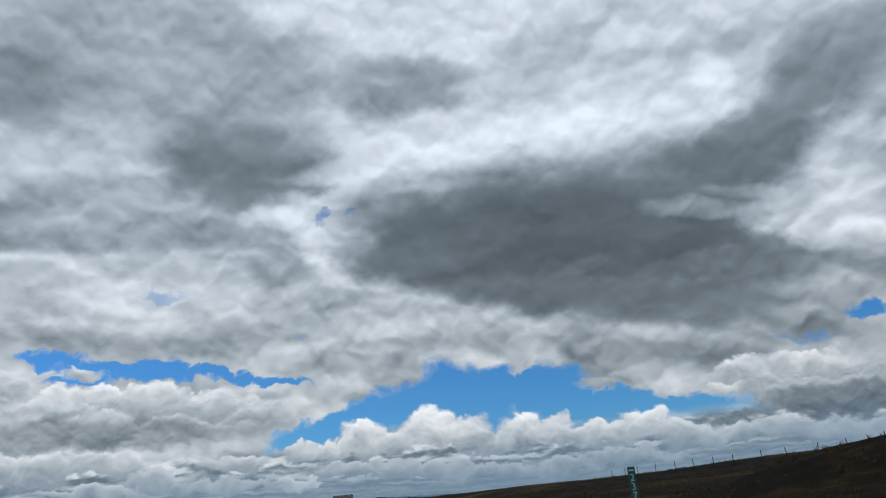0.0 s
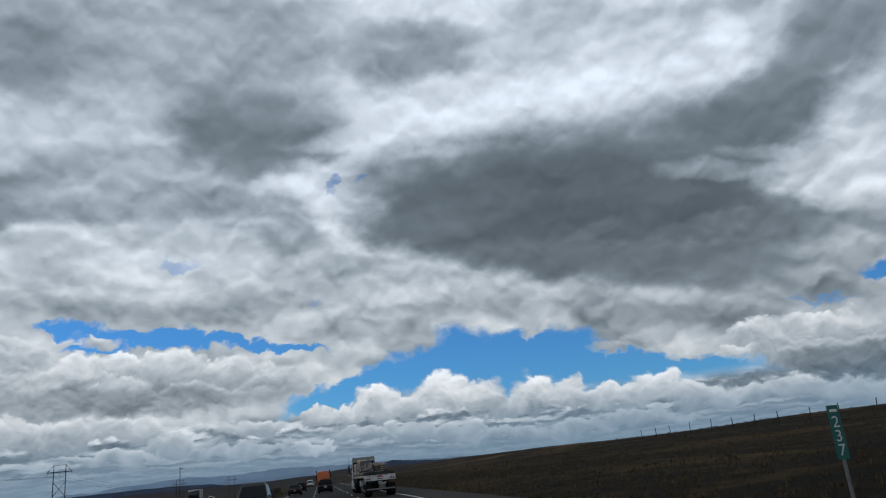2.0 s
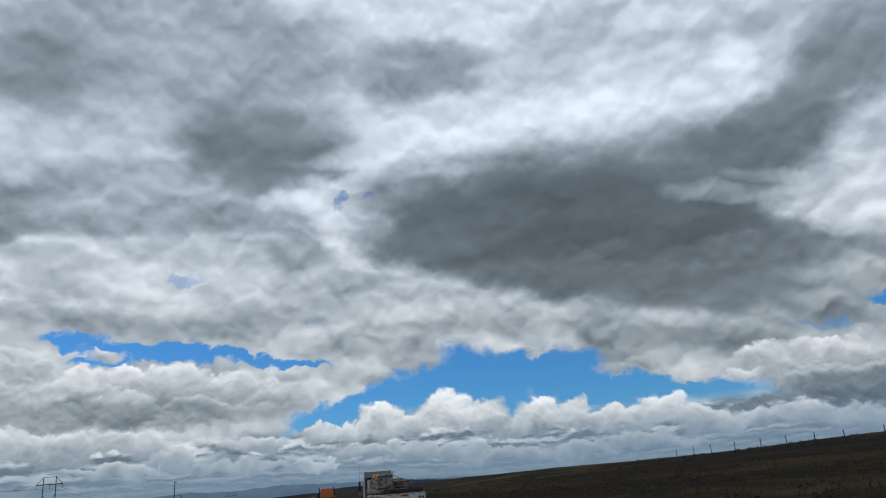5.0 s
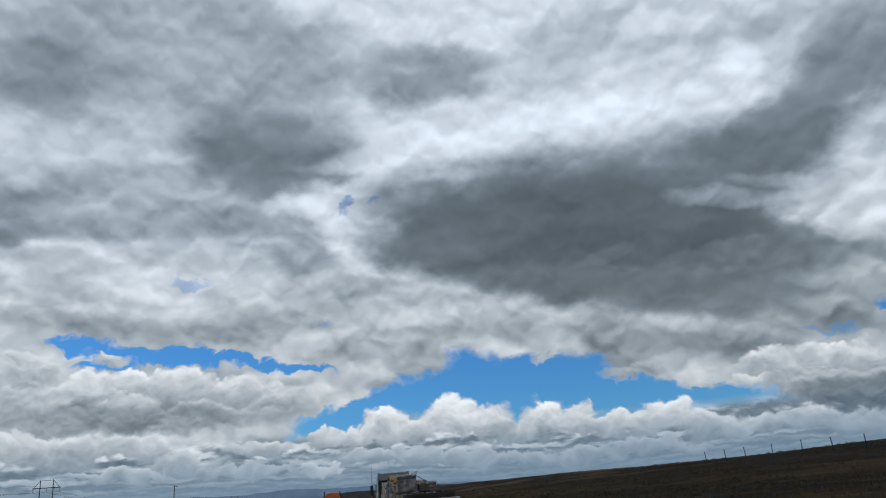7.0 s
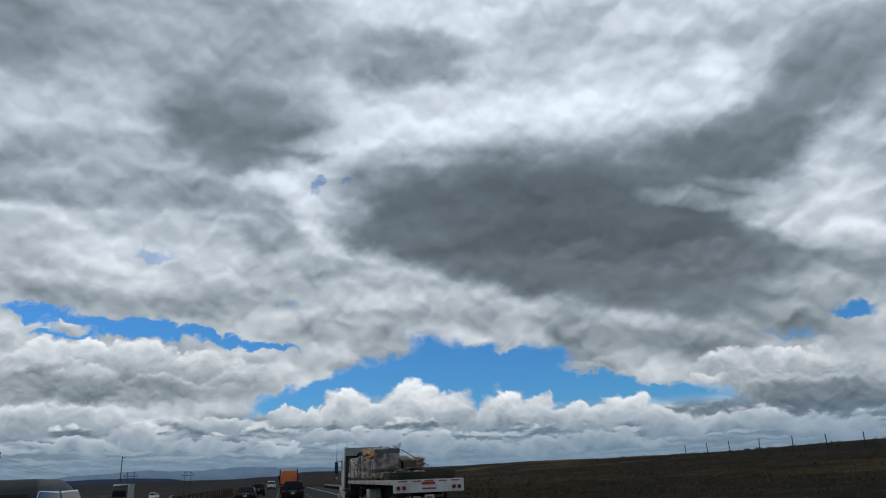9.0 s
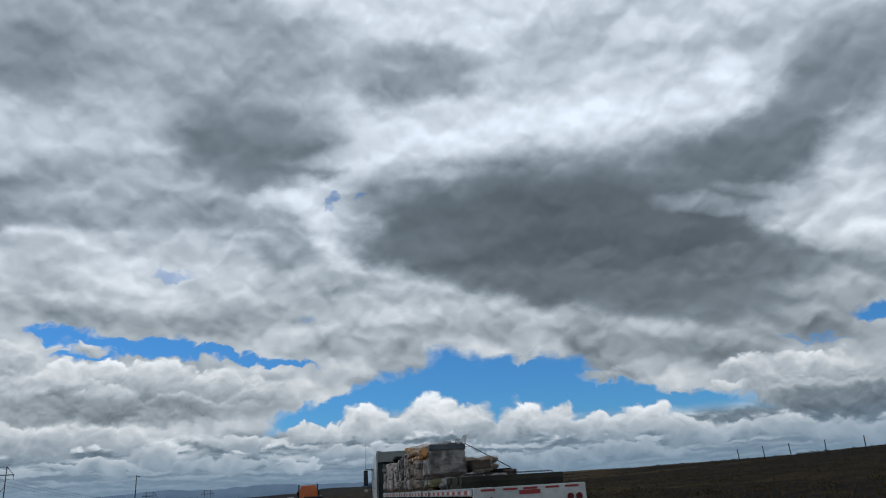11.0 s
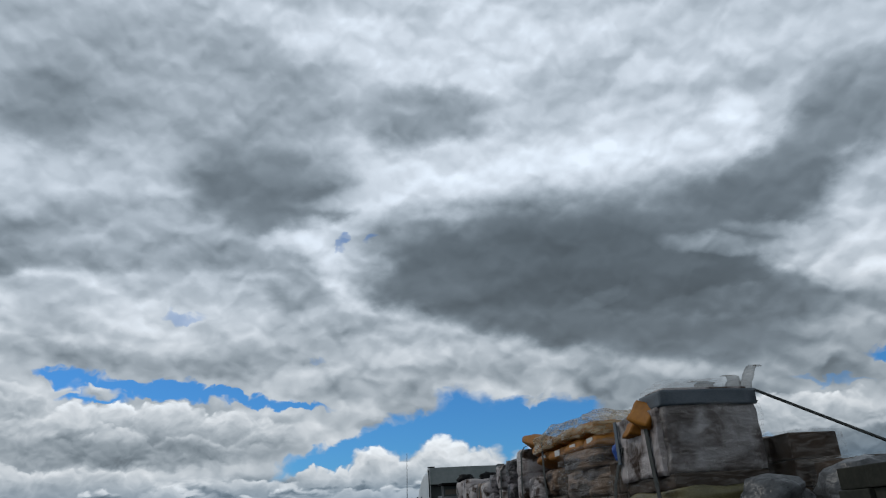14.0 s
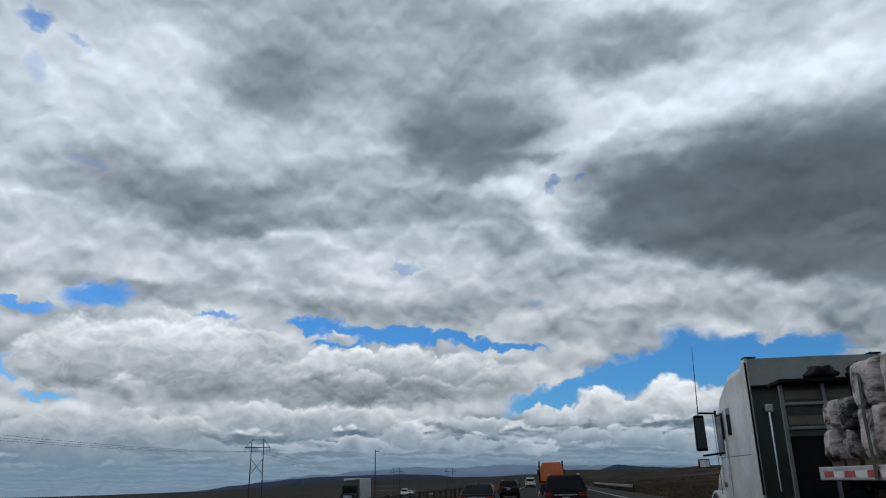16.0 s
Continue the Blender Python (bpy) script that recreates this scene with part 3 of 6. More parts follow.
TAPE_DARK = surface("blue_grey_wrap_band", (0.05, 0.065, 0.08), (0.10, 0.12, 0.14), 4.0, 0.4, bump=0.3)
TRUCK_ORANGE = surface("orange_truck_paint", (0.50, 0.10, 0.012), (0.60, 0.135, 0.02), 2.0, 0.4, bump=0.03, coat=0.3)
CAR_BLACK = surface("black_car_paint", (0.006, 0.007, 0.008), (0.012, 0.012, 0.013), 2.0, 0.5, bump=0, coat=0.03, spec=0.06)
CAR_GREY = surface("dark_grey_car_paint", (0.018, 0.020, 0.022), (0.028, 0.03, 0.032), 2.0, 0.45, 0.1, bump=0, coat=0.04, spec=0.08)
CAR_SILVER = surface("silver_car_paint", (0.28, 0.29, 0.30), (0.34, 0.35, 0.36), 2.0, 0.32, 0.5, bump=0, coat=0.8)
CAR_WHITE = surface("white_car_paint", (0.55, 0.56, 0.56), (0.66, 0.66, 0.65), 2.0, 0.35, bump=0, coat=0.8)
CAR_RED = surface("red_car_paint", (0.16, 0.02, 0.018), (0.22, 0.03, 0.025), 2.0, 0.35, bump=0, coat=0.8)
PLATE = surface("plate_metal", (0.35, 0.38, 0.36), (0.45, 0.48, 0.46), 8.0, 0.5, bump=0)
PLATE_INK = surface("plate_ink", (0.03, 0.05, 0.05), (0.05, 0.07, 0.07), 8.0, 0.5, bump=0)
POLE_WOOD = surface("weathered_pole_wood", (0.035, 0.028, 0.022), (0.07, 0.058, 0.045), 1.5, 0.9, bump=0.3)
POST_WOOD = surface("dark_fence_wood", (0.025, 0.02, 0.016), (0.055, 0.045, 0.035), 3.0, 0.95, bump=0.3, jitter=0.3)
GALV = surface("galvanised_steel", (0.14, 0.145, 0.15), (0.22, 0.22, 0.22), 3.0, 0.5, 0.6, bump=0.08)
SIGN_GREEN = surface("teal_sign_sheeting", (0.008, 0.10, 0.085), (0.012, 0.13, 0.11), 4.0, 0.4, bump=0.02)
SCRUB = surface("dry_sagebrush", (0.03, 0.027, 0.016), (0.085, 0.07, 0.042), 3.0, 1.0, bump=0.3, jitter=0.4)
GRASS = surface("dead_grass", (0.04, 0.030, 0.017), (0.10, 0.073, 0.038), 0.6, 1.0, bump=0)
# mesa and butte: haze painted in as a darker blue
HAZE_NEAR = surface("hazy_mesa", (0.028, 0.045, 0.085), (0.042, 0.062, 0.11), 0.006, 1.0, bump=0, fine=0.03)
DARK_FILM = surface("crumpled_dark_film", (0.012, 0.013, 0.014), (0.14, 0.145, 0.15), 5.0, 0.3, bump=0.8, fine=18, dist=0.05)
ROCK = surface("dark_field_rock", (0.05, 0.045, 0.04), (0.12, 0.105, 0.09), 4.0, 0.95, bump=0.4)
LITTER = surface("pale_litter", (0.5, 0.5, 0.48), (0.65, 0.65, 0.62), 8.0, 0.6, bump=0.1)


def wrapped(name, inner, outer, share):
    """Film-wrapped goods: pale wrinkled film with the dark goods showing through in patches."""
    def build(nt, b):
        tc = nt.nodes.new("ShaderNodeTexCoord")
        info = nt.nodes.new("ShaderNodeObjectInfo")
        away = nt.nodes.new("ShaderNodeVectorMath")
        away.operation = "MULTIPLY_ADD"
        nt.links.new(info.outputs["Random"], away.inputs[0])
        away.inputs[1].default_value = (37.0, 11.0, 23.0)
        nt.links.new(tc.outputs["Object"], away.inputs[2])
        def noise_at(scale, detail, stretch, warp=0.0):
            mp = nt.nodes.new("ShaderNodeMapping")
            mp.inputs["Scale"].default_value = stretch
            nt.links.new(away.outputs[0], mp.inputs[0])
            n = nt.nodes.new("ShaderNodeTexNoise")
            n.inputs["Scale"].default_value, n.inputs["Detail"].default_value, n.inputs["Distortion"].default_value = scale, detail, warp
            nt.links.new(mp.outputs[0], n.inputs["Vector"])
            return n.outputs["Fac"]
        patch = noise_at(2.4, 5.0, (1.0, 1.0, 1.0), 0.6)
        pleat = noise_at(2.0, 5.0, (2.6, 2.6, 1.0), 0.6)
        crease = noise_at(2.0, 5.0, (1.0, 1.0, 2.6), 0.5)
        r = nt.nodes.new("ShaderNodeMapRange")
        nt.links.new(patch, r.inputs[0])
        r.inputs[1].default_value, r.inputs[2].default_value = share - 0.05, share + 0.08
        both = nt.nodes.new("ShaderNodeMath")
        nt.links.new(pleat, both.inputs[0])
        nt.links.new(crease, both.inputs[1])
        # crease shade put into the colour: darker in folds, lighter on ridges
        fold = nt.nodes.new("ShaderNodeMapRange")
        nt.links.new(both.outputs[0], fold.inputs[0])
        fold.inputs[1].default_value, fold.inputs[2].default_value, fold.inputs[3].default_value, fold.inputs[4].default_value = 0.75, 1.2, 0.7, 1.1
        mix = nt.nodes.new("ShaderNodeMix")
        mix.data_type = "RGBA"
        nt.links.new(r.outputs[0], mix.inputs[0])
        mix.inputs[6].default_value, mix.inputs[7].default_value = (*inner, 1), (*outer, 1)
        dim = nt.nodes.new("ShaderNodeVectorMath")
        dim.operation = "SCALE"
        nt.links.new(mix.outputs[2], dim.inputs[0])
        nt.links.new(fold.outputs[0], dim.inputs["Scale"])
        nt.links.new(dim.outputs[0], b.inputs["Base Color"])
        b.inputs["Roughness"].default_value = 0.38
        b.inputs["Specular IOR Level"].default_value = 0.25
        bp = nt.nodes.new("ShaderNodeBump")
        bp.inputs["Strength"].default_value, bp.inputs["Distance"].default_value = 0.9, 0.05
        nt.links.new(both.outputs[0], bp.inputs["Height"])
        nt.links.new(bp.outputs[0], b.inputs["Normal"])
    return material(name, build)


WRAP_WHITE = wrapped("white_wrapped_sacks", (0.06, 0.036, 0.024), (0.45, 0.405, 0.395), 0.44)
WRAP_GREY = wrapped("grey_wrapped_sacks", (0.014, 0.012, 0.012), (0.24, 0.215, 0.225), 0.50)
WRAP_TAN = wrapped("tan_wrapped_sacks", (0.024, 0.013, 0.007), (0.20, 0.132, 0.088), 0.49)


def build_flap(nt, b):
    build_film(nt, b)
    for link in list(b.inputs["Alpha"].links):
        nt.links.remove(link)
    b.inputs["Alpha"].default_value = 0.62
    b.inputs["Base Color"].default_value = (0.60, 0.58, 0.55, 1)


FLAP = material("torn_film", build_flap)

SHELF_TAN = surface("beige_shelf_panel", (0.08, 0.068, 0.052), (0.15, 0.125, 0.10), 3.0, 0.6, bump=0.1)
WRAP_CLEAR = wrapped("clear_wrapped_cartons", (0.10, 0.082, 0.075), (0.32, 0.30, 0.295), 0.48)


# ---- mesh helpers ----
def mesh_from(name, verts, faces, mat, smooth=False):
    me = bpy.data.meshes.new(name)
    me.from_pydata(verts, [], faces)
    me.materials.append(mat)
    if smooth:
        me.polygons.foreach_set("use_smooth", [True] * len(me.polygons))
    me.update()
    return me


def part(name, bm, mat, parent=None, label="", smooth=False, bevel=0.0):
    """One mesh object out of a bmesh, under a thing or a part."""
    if bevel:
        bmesh.ops.bevel(bm, geom=list(bm.edges), offset=bevel, segments=2, affect="EDGES", profile=0.6, clamp_overlap=True)
    me = bpy.data.meshes.new(name)
    bm.normal_update()
    bm.to_mesh(me)
    bm.free()
    me.materials.append(mat)
    if smooth:
        me.polygons.foreach_set("use_smooth", [True] * len(me.polygons))
    ob = new(name, me)
    ob.parent = parent
    return tagged(ob, label)


def step(a, b, v):
    u = min(max((v - a) / (b - a), 0.0), 1.0)
    return u * u * (3 - 2 * u)


# ---- land ----
def land_z(x, y):
    """Height of the land: level beside the road, a grassy rise on the right, a valley on the left, slowly rising far off."""
    r = math.hypot(x, y - 30)
    z = -0.06
    if x > 8.5:
        z += 0.5 * step(9, 16, x) + 4.9 * step(12, 135, x) + 3.4 * step(150, 700, y) * step(60, 140, x)
        z += 2.3 * math.exp(-((x - 27) ** 2 + (y - 12) ** 2) / 60) * step(12, 20, x)
        z += 0.5 * step(14, 40, x) * noise.noise((x * 0.03, y * 0.02, 0.3)) + 0.12 * step(12, 20, x) * noise.noise((x * 0.25, y * 0.22, 4.0))
        z += 0.55 * step(50, 110, x) * noise.noise((x * 0.012, y * 0.016, 7.0))
        z -= 9.0 * step(170, 500, x)
    if x < -5:
        z -= 0.3 * step(-6, -12, x) + 1.6 * step(-9, -20, x) + 8.0 * step(-70, -300, x)
        z += 0.4 * step(-14, -40, x) * noise.noise((x * 0.03, y * 0.02, 1.3)) * step(-60, -90, x)
    if y > 160:
        z -= 9.0 * step(220, 700, y) * (1 - step(8, 60, x))
    far = step(500, 4200, r)
    bearing = math.degrees(math.atan2(x, y))
    z += far * (r * (0.0078 - 0.012 * step(-12, -28, bearing)) + 4 + 9 * noise.noise((x * 0.0011, y * 0.0011, 2.0)))
    return z


def axis(stops):
    out = []
    for a, b, d in stops:
        out += list(np.arange(a, b, d))
    return out + [stops[-1][1]]


xs = axis([(-4700, -1000, 300), (-1000, -300, 70), (-300, -60, 20), (-60, -12, 4), (-12, 10, 2), (10, 60, 1.6), (60, 160, 4), (160, 400, 24), (400, 1000, 80), (1000, 4700, 300)])
ys = axis([(-1200, -200, 200), (-200, -40, 20), (-40, 130, 2.0), (130, 260, 6), (260, 700, 20), (700, 1600, 60), (1600, 4700, 150)])
verts = [(x, y, land_z(x, y)) for y in ys for x in xs]
w = len(xs)
faces = [(j * w + i, j * w + i + 1, (j + 1) * w + i + 1, (j + 1) * w + i) for j in range(len(ys) - 1) for i in range(w - 1)]
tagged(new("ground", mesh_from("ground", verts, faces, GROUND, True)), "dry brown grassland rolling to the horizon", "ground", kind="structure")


def strip(name, x0, x1, y0, y1, z, thick, mat, label, category, stepy=20.0):
    """A long flat slab along the road, with thickness."""
    bm = bmesh.new()
    n = max(1, int((y1 - y0) / stepy))
    rows = []
    for k in range(n + 1):
        y = y0 + (y1 - y0) * k / n
        drop = min(0, land_z(0.0, y) + 0.06)
        rows.append([bm.verts.new((x, y, z + dz + drop)) for x, dz in ((x0, -thick), (x0, 0), (x1, 0), (x1, -thick))])
    for a, b in zip(rows, rows[1:]):
        for i in range(3):
            bm.faces.new((a[i], b[i], b[i + 1], a[i + 1]))
    bm.faces.new(rows[0])
    bm.faces.new(rows[-1][::-1])
    return tagged(part(name, bm, mat), label, category, kind="structure")


strip("road", -5.2, 6.95, -60, 620, 0.0, 0.3, ASPHALT, "dark grey worn asphalt highway with three lanes", "road")
strip("shoulder", 6.95, 9.6, -60, 620, -0.004, 0.3, SHOULDER, "dark gravelly asphalt shoulder beside the highway", "shoulder")


def opposite_x(y):
    """Middle of the opposite carriageway."""
    return -20.0 - 0.09 * (y - 60)


def curved_strip(name, x_of, half, y0, y1, z, mat, label, category, n=30):
    bm = bmesh.new()
    rows = []
    for k in range(n + 1):
        y = y0 + (y1 - y0) * k / n
        zz = land_z(x_of(y), y) + z
        rows.append([bm.verts.new((x_of(y) + dx, y, zz + dz)) for dx, dz in ((-half, -0.3), (-half, 0), (half, 0), (half, -0.3))])
    for a, b in zip(rows, rows[1:]):
        for i in range(3):
            bm.faces.new((a[i], b[i], b[i + 1], a[i + 1]))
    return tagged(part(name, bm, mat), label, category, kind="structure")


curved_strip("opposite_road", opposite_x, 5.5, -40, 620, 0.25, ASPHALT, "grey asphalt of the opposite carriageway", "road")


def ridge(name, az0, az1, dist, base, tops, mat, label, seed, depth=120.0, rough=1.0):
    """A far ridge: two slopes with a rugged crest, along an arc about the road."""
    n = 160
    bm = bmesh.new()
    rows = []
    for i in range(n + 1):
        u = i / n
        a = radians(az0 + (az1 - az0) * u)
        k = u * (len(tops) - 1)
        j = min(int(k), len(tops) - 2)
        f = k - j
        f = f * f * (3 - 2 * f)
        h = tops[j] * (1 - f) + tops[j + 1] * f
        h += rough * (6 * noise.noise((u * 26, seed, 0)) + 3 * noise.noise((u * 70, seed, 3))) * min(1, h / 30)
        sx, sy = math.sin(a), math.cos(a)
        row = []
        for off, g in ((-depth, 0.0), (-depth * 0.45, 0.55 + 0.2 * noise.noise((u * 40, seed, 7))), (0, 1.0), (depth, 0.0)):
            d = dist + off
            row.append(bm.verts.new((d * sx, 60 + d * sy, base + max(h, 0) * g)))
        rows.append(row)
    for a, b in zip(rows, rows[1:]):
        for i in range(3):
            bm.faces.new((a[i], b[i], b[i + 1], a[i + 1]))
    return tagged(part(name, bm, mat, smooth=True), label, "mountain", kind="structure")


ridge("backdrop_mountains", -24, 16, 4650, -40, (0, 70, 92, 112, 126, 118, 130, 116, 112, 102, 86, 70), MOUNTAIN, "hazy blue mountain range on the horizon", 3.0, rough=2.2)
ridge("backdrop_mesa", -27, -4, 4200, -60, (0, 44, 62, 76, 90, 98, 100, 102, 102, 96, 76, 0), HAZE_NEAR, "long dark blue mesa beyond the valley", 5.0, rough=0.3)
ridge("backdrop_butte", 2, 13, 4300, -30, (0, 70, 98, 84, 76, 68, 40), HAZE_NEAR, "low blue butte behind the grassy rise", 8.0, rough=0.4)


# ---- small modelling tools ----
def box(bm, x0, x1, y0, y1, z0, z1, taper=0.0):
    """A box; taper draws its top in."""
    c = [(x0, y0, z0), (x1, y0, z0), (x1, y1, z0), (x0, y1, z0),
         (x0 + taper, y0 + taper, z1), (x1 - taper, y0 + taper, z1), (x1 - taper, y1 - taper, z1), (x0 + taper, y1 - taper, z1)]
    v = [bm.verts.new(p) for p in c]
    for f in ((3, 2, 1, 0), (4, 5, 6, 7), (0, 1, 5, 4), (1, 2, 6, 5), (2, 3, 7, 6), (3, 0, 4, 7)):
        bm.faces.new([v[i] for i in f])
    return bm


def bar(bm, p, q, r, seg=10, r2=None):
    """A round bar from p to q."""
    p, q = Vector(p), Vector(q)
    d = q - p
    m = Matrix.Translation((p + q) / 2) @ d.to_track_quat("Z", "Y").to_matrix().to_4x4()
    bmesh.ops.create_cone(bm, cap_ends=True, segments=seg, radius1=r, radius2=r if r2 is None else r2, depth=d.length, matrix=m)
    return bm


def plate_bar(bm, p, q, wide, thick, up=(0, 0, 1)):
    """A flat strap from p to q."""
    p, q = Vector(p), Vector(q)
    d = (q - p).normalized()
    side = d.cross(Vector(up))
    side = side.normalized() if side.length > 1e-4 else Vector((1, 0, 0))
    n = side.cross(d).normalized()
    v = []
    for c in (p, q):
        for a, b in ((-1, -1), (1, -1), (1, 1), (-1, 1)):
            v.append(bm.verts.new(c + side * (a * wide / 2) + n * (b * thick / 2)))
    for f in ((3, 2, 1, 0), (4, 5, 6, 7), (0, 1, 5, 4), (1, 2, 6, 5), (2, 3, 7, 6), (3, 0, 4, 7)):
        bm.faces.new([v[i] for i in f])
    return bm


def loft(bm, rings, close=True):
    """Skin over rings of equal length."""
    vs = [[bm.verts.new(p) for p in r] for r in rings]
    n = len(vs[0])
    for a, b in zip(vs, vs[1:]):
        for i in range(n):
            bm.faces.new((a[i], a[(i + 1) % n], b[(i + 1) % n], b[i]))
    if close:
        bm.faces.new(vs[0][::-1])
        bm.faces.new(vs[-1])
    bmesh.ops.recalc_face_normals(bm, faces=bm.faces)
    return bm


def pane(bm, corners, margin, lift, thick=0.012):
    """A pane set into a four-cornered face: corners run round it."""
    c = [Vector(p) for p in corners]
    mid = sum(c, Vector()) / 4
    n = (c[1] - c[0]).cross(c[3] - c[0]).normalized()
    inner = []
    for i in range(4):
        a, b = (c[(i + 1) % 4] - c[i]).normalized(), (c[i - 1] - c[i]).normalized()
        inner.append(c[i] + (a + b) * margin)
    lo = [bm.verts.new(p + n * (lift - thick)) for p in inner]
    hi = [bm.verts.new(p + n * lift) for p in inner]
    bm.faces.new(hi)
    bm.faces.new(lo[::-1])
    for i in range(4):
        bm.faces.new((lo[i], lo[(i + 1) % 4], hi[(i + 1) % 4], hi[i]))
    return bm


def thing(name, x, y, z, label, category, group="", rz=0.0):
    ob = new(name)
    ob.matrix_basis = pose(x, y, z, 0, 0, rz)
    return tagged(ob, label, category, group)


def wheel_under(parent, x, y, r, wide, dual=False):
    """A wheel: a grooved tyre with a rim and hub."""
    bm = bmesh.new()
    prof = ((r * 0.60, -wide / 2 + 0.02), (r * 0.86, -wide / 2), (r * 0.97, -wide / 2 + 0.02), (r, -wide / 4), (r, wide / 4), (r * 0.97, wide / 2 - 0.02), (r * 0.86, wide / 2), (r * 0.60, wide / 2 - 0.02))
    n = 28
    rings = []
    for i in range(n):
        a = 2 * math.pi * i / n
        rings.append([bm.verts.new((x + o, y + q * math.cos(a), r + q * math.sin(a))) for q, o in prof])
    for i in range(n):
        a, b = rings[i], rings[(i + 1) % n]
        for k in range(len(prof) - 1):
            bm.faces.new((a[k], a[k + 1], b[k + 1], b[k]))
    tyre = part("tyre", bm, RUBBER, parent, smooth=True)
    bm = bmesh.new()
    out = -1 if x < 0 else 1
    bar(bm, (x - out * wide * 0.3, y, r), (x + out * wide * 0.38, y, r), r * 0.62, 24)
    bar(bm, (x + out * wide * 0.38, y, r), (x + out * wide * 0.5, y, r), r * 0.2, 12)
    for k in range(6):
        a = k * math.pi / 3
        bar(bm, (x + out * wide * 0.38, y + r * 0.4 * math.cos(a), r + r * 0.4 * math.sin(a)), (x + out * wide * 0.43, y + r * 0.4 * math.cos(a), r + r * 0.4 * math.sin(a)), r * 0.05, 6)
    part("rim", bm, SILVER, tyre, "dull metal wheel rim")
    return tyre


# ---- cars ----
def car(name, x, y, z, paint, label, category, kind="sedan", group="cars on the highway", rz=0.0, L=4.7, hw=0.92, H=1.46, bright=None):
    """A car seen mostly from behind. kind: sedan, crossover, suv or van."""
    c = thing(name, x, y, z, label, category, group, rz)
    tall = kind != "sedan"
    bright = not tall if bright is None else bright
    belt = 0.98 if kind == "sedan" else 1.08
    b0, f0 = -L / 2, L / 2
    r = 0.33 if kind == "sedan" else 0.37
    low = 0.24 if kind == "sedan" else 0.3

    def ring(yy, w, zt, zb, tuck):
        pts = [(0.80 * w, zb), (0.96 * w, zb + 0.10), (w, zb + (zt - zb) * 0.45), (0.985 * w, zb + (zt - zb) * 0.72), (0.93 * w, zt - 0.03), (0.84 * w - tuck, zt)]
        return [(px, yy, pz) for px, pz in pts] + [(-px, yy, pz) for px, pz in pts[::-1]]
    deck = belt if not tall else belt + 0.02
    rings = [ring(b0, hw * 0.86, deck - 0.22, low + 0.12, 0.04), ring(b0 + 0.10, hw * 0.95, deck - 0.04, low + 0.04, 0.02), ring(b0 + 0.45, hw, deck, low, 0),
             ring(-0.6, hw, belt - 0.02, low - 0.03, 0), ring(0.9, hw, belt - 0.04, low - 0.03, 0), ring(f0 - 1.1, hw * 0.99, belt - 0.12, low, 0),
             ring(f0 - 0.35, hw * 0.95, belt - 0.24, low + 0.03, 0.03), ring(f0, hw * 0.80, belt - 0.42, low + 0.12, 0.06)]
    body = part("body", loft(bmesh.new(), rings), paint, c, smooth=True)
    # greenhouse: base and roof outlines
    if kind == "sedan":
        ys, yt = (b0 + 0.55, f0 - 1.35), (b0 + 1.35, f0 - 2.15)
    elif kind == "crossover":
        ys, yt = (b0 + 0.15, f0 - 1.0), (b0 + 1.45, f0 - 2.0)
    elif kind == "suv":
        ys, yt = (b0 + 0.10, f0 - 1.25), (b0 + 0.48, f0 - 1.95)
    else:
        ys, yt = (b0 + 0.06, f0 - 0.9), (b0 + 0.22, f0 - 1.6)
    wb, wt_ = hw * 0.90, hw * (0.76 if kind in ("suv", "van") else 0.70)
    zb, zt = belt - 0.03, H
    rings = []
    for u, k in ((0, 0), (0.55, 0), (0.88, 0.35), (1.0, 1.0)):
        w = wb + (wt_ - wb) * u - 0.10 * k
        e = 0.16 * k
        y0, y1 = ys[0] + (yt[0] - ys[0]) * u + e, ys[1] + (yt[1] - ys[1]) * u - e
        zz = zb + (zt - zb) * (u if k < 1 else 1.0)
        rings.append([(-w, y0, zz), (w, y0, zz), (w, y1, zz), (-w, y1, zz)])
    part("roof", loft(bmesh.new(), rings), paint, c, bevel=0.07, smooth=True)
    lo, hi = [Vector(p) for p in rings[0]], []
    for i, p in enumerate(rings[0]):
        q = rings[1][i]
        hi.append(Vector(p) + (Vector(q) - Vector(p)) * 1.55)
    lo = [p + (h - p) * 0.06 for p, h in zip(lo, hi)]
    part("rear_window", pane(bmesh.new(), (lo[0], lo[1], hi[1], hi[0]), 0.10, 0.008), GLASS, c, "dark tinted rear window")
    part("windscreen", pane(bmesh.new(), (lo[2], lo[3], hi[3], hi[2]), 0.08, 0.008), GLASS, c, "dark windscreen")
    for s in (0, 1):
        a, b = (lo[1], lo[2]) if s else (lo[3], lo[0])
        d, e = (hi[2], hi[1]) if s else (hi[0], hi[3])
        m1, m2 = (a + b) / 2, (d + e) / 2
        for q in ((a, m1, m2, e), (m1, b, d, m2)):
            w = part("side_window", pane(bmesh.new(), q, 0.055, 0.008), GLASS, c, "dark side window")
            part("window_trim", pane(bmesh.new(), q, 0.035, 0.004), CHROME if bright else BLACK, w, "bright window trim" if bright else "black window trim")
        sx = 1 if s else -1
        m = part("wing_mirror", box(bmesh.new(), sx * (hw + 0.02) - 0.10, sx * (hw + 0.02) + 0.10, ys[1] - 0.42, ys[1] - 0.26, belt - 0.02, belt + 0.15), paint, c, bevel=0.03)
        part("mirror_glass", box(bmesh.new(), sx * (hw + 0.02) - 0.08, sx * (hw + 0.02) + 0.08, ys[1] - 0.428, ys[1] - 0.424, belt, belt + 0.13), MIRROR, m)
        lx = sx * hw * 0.72
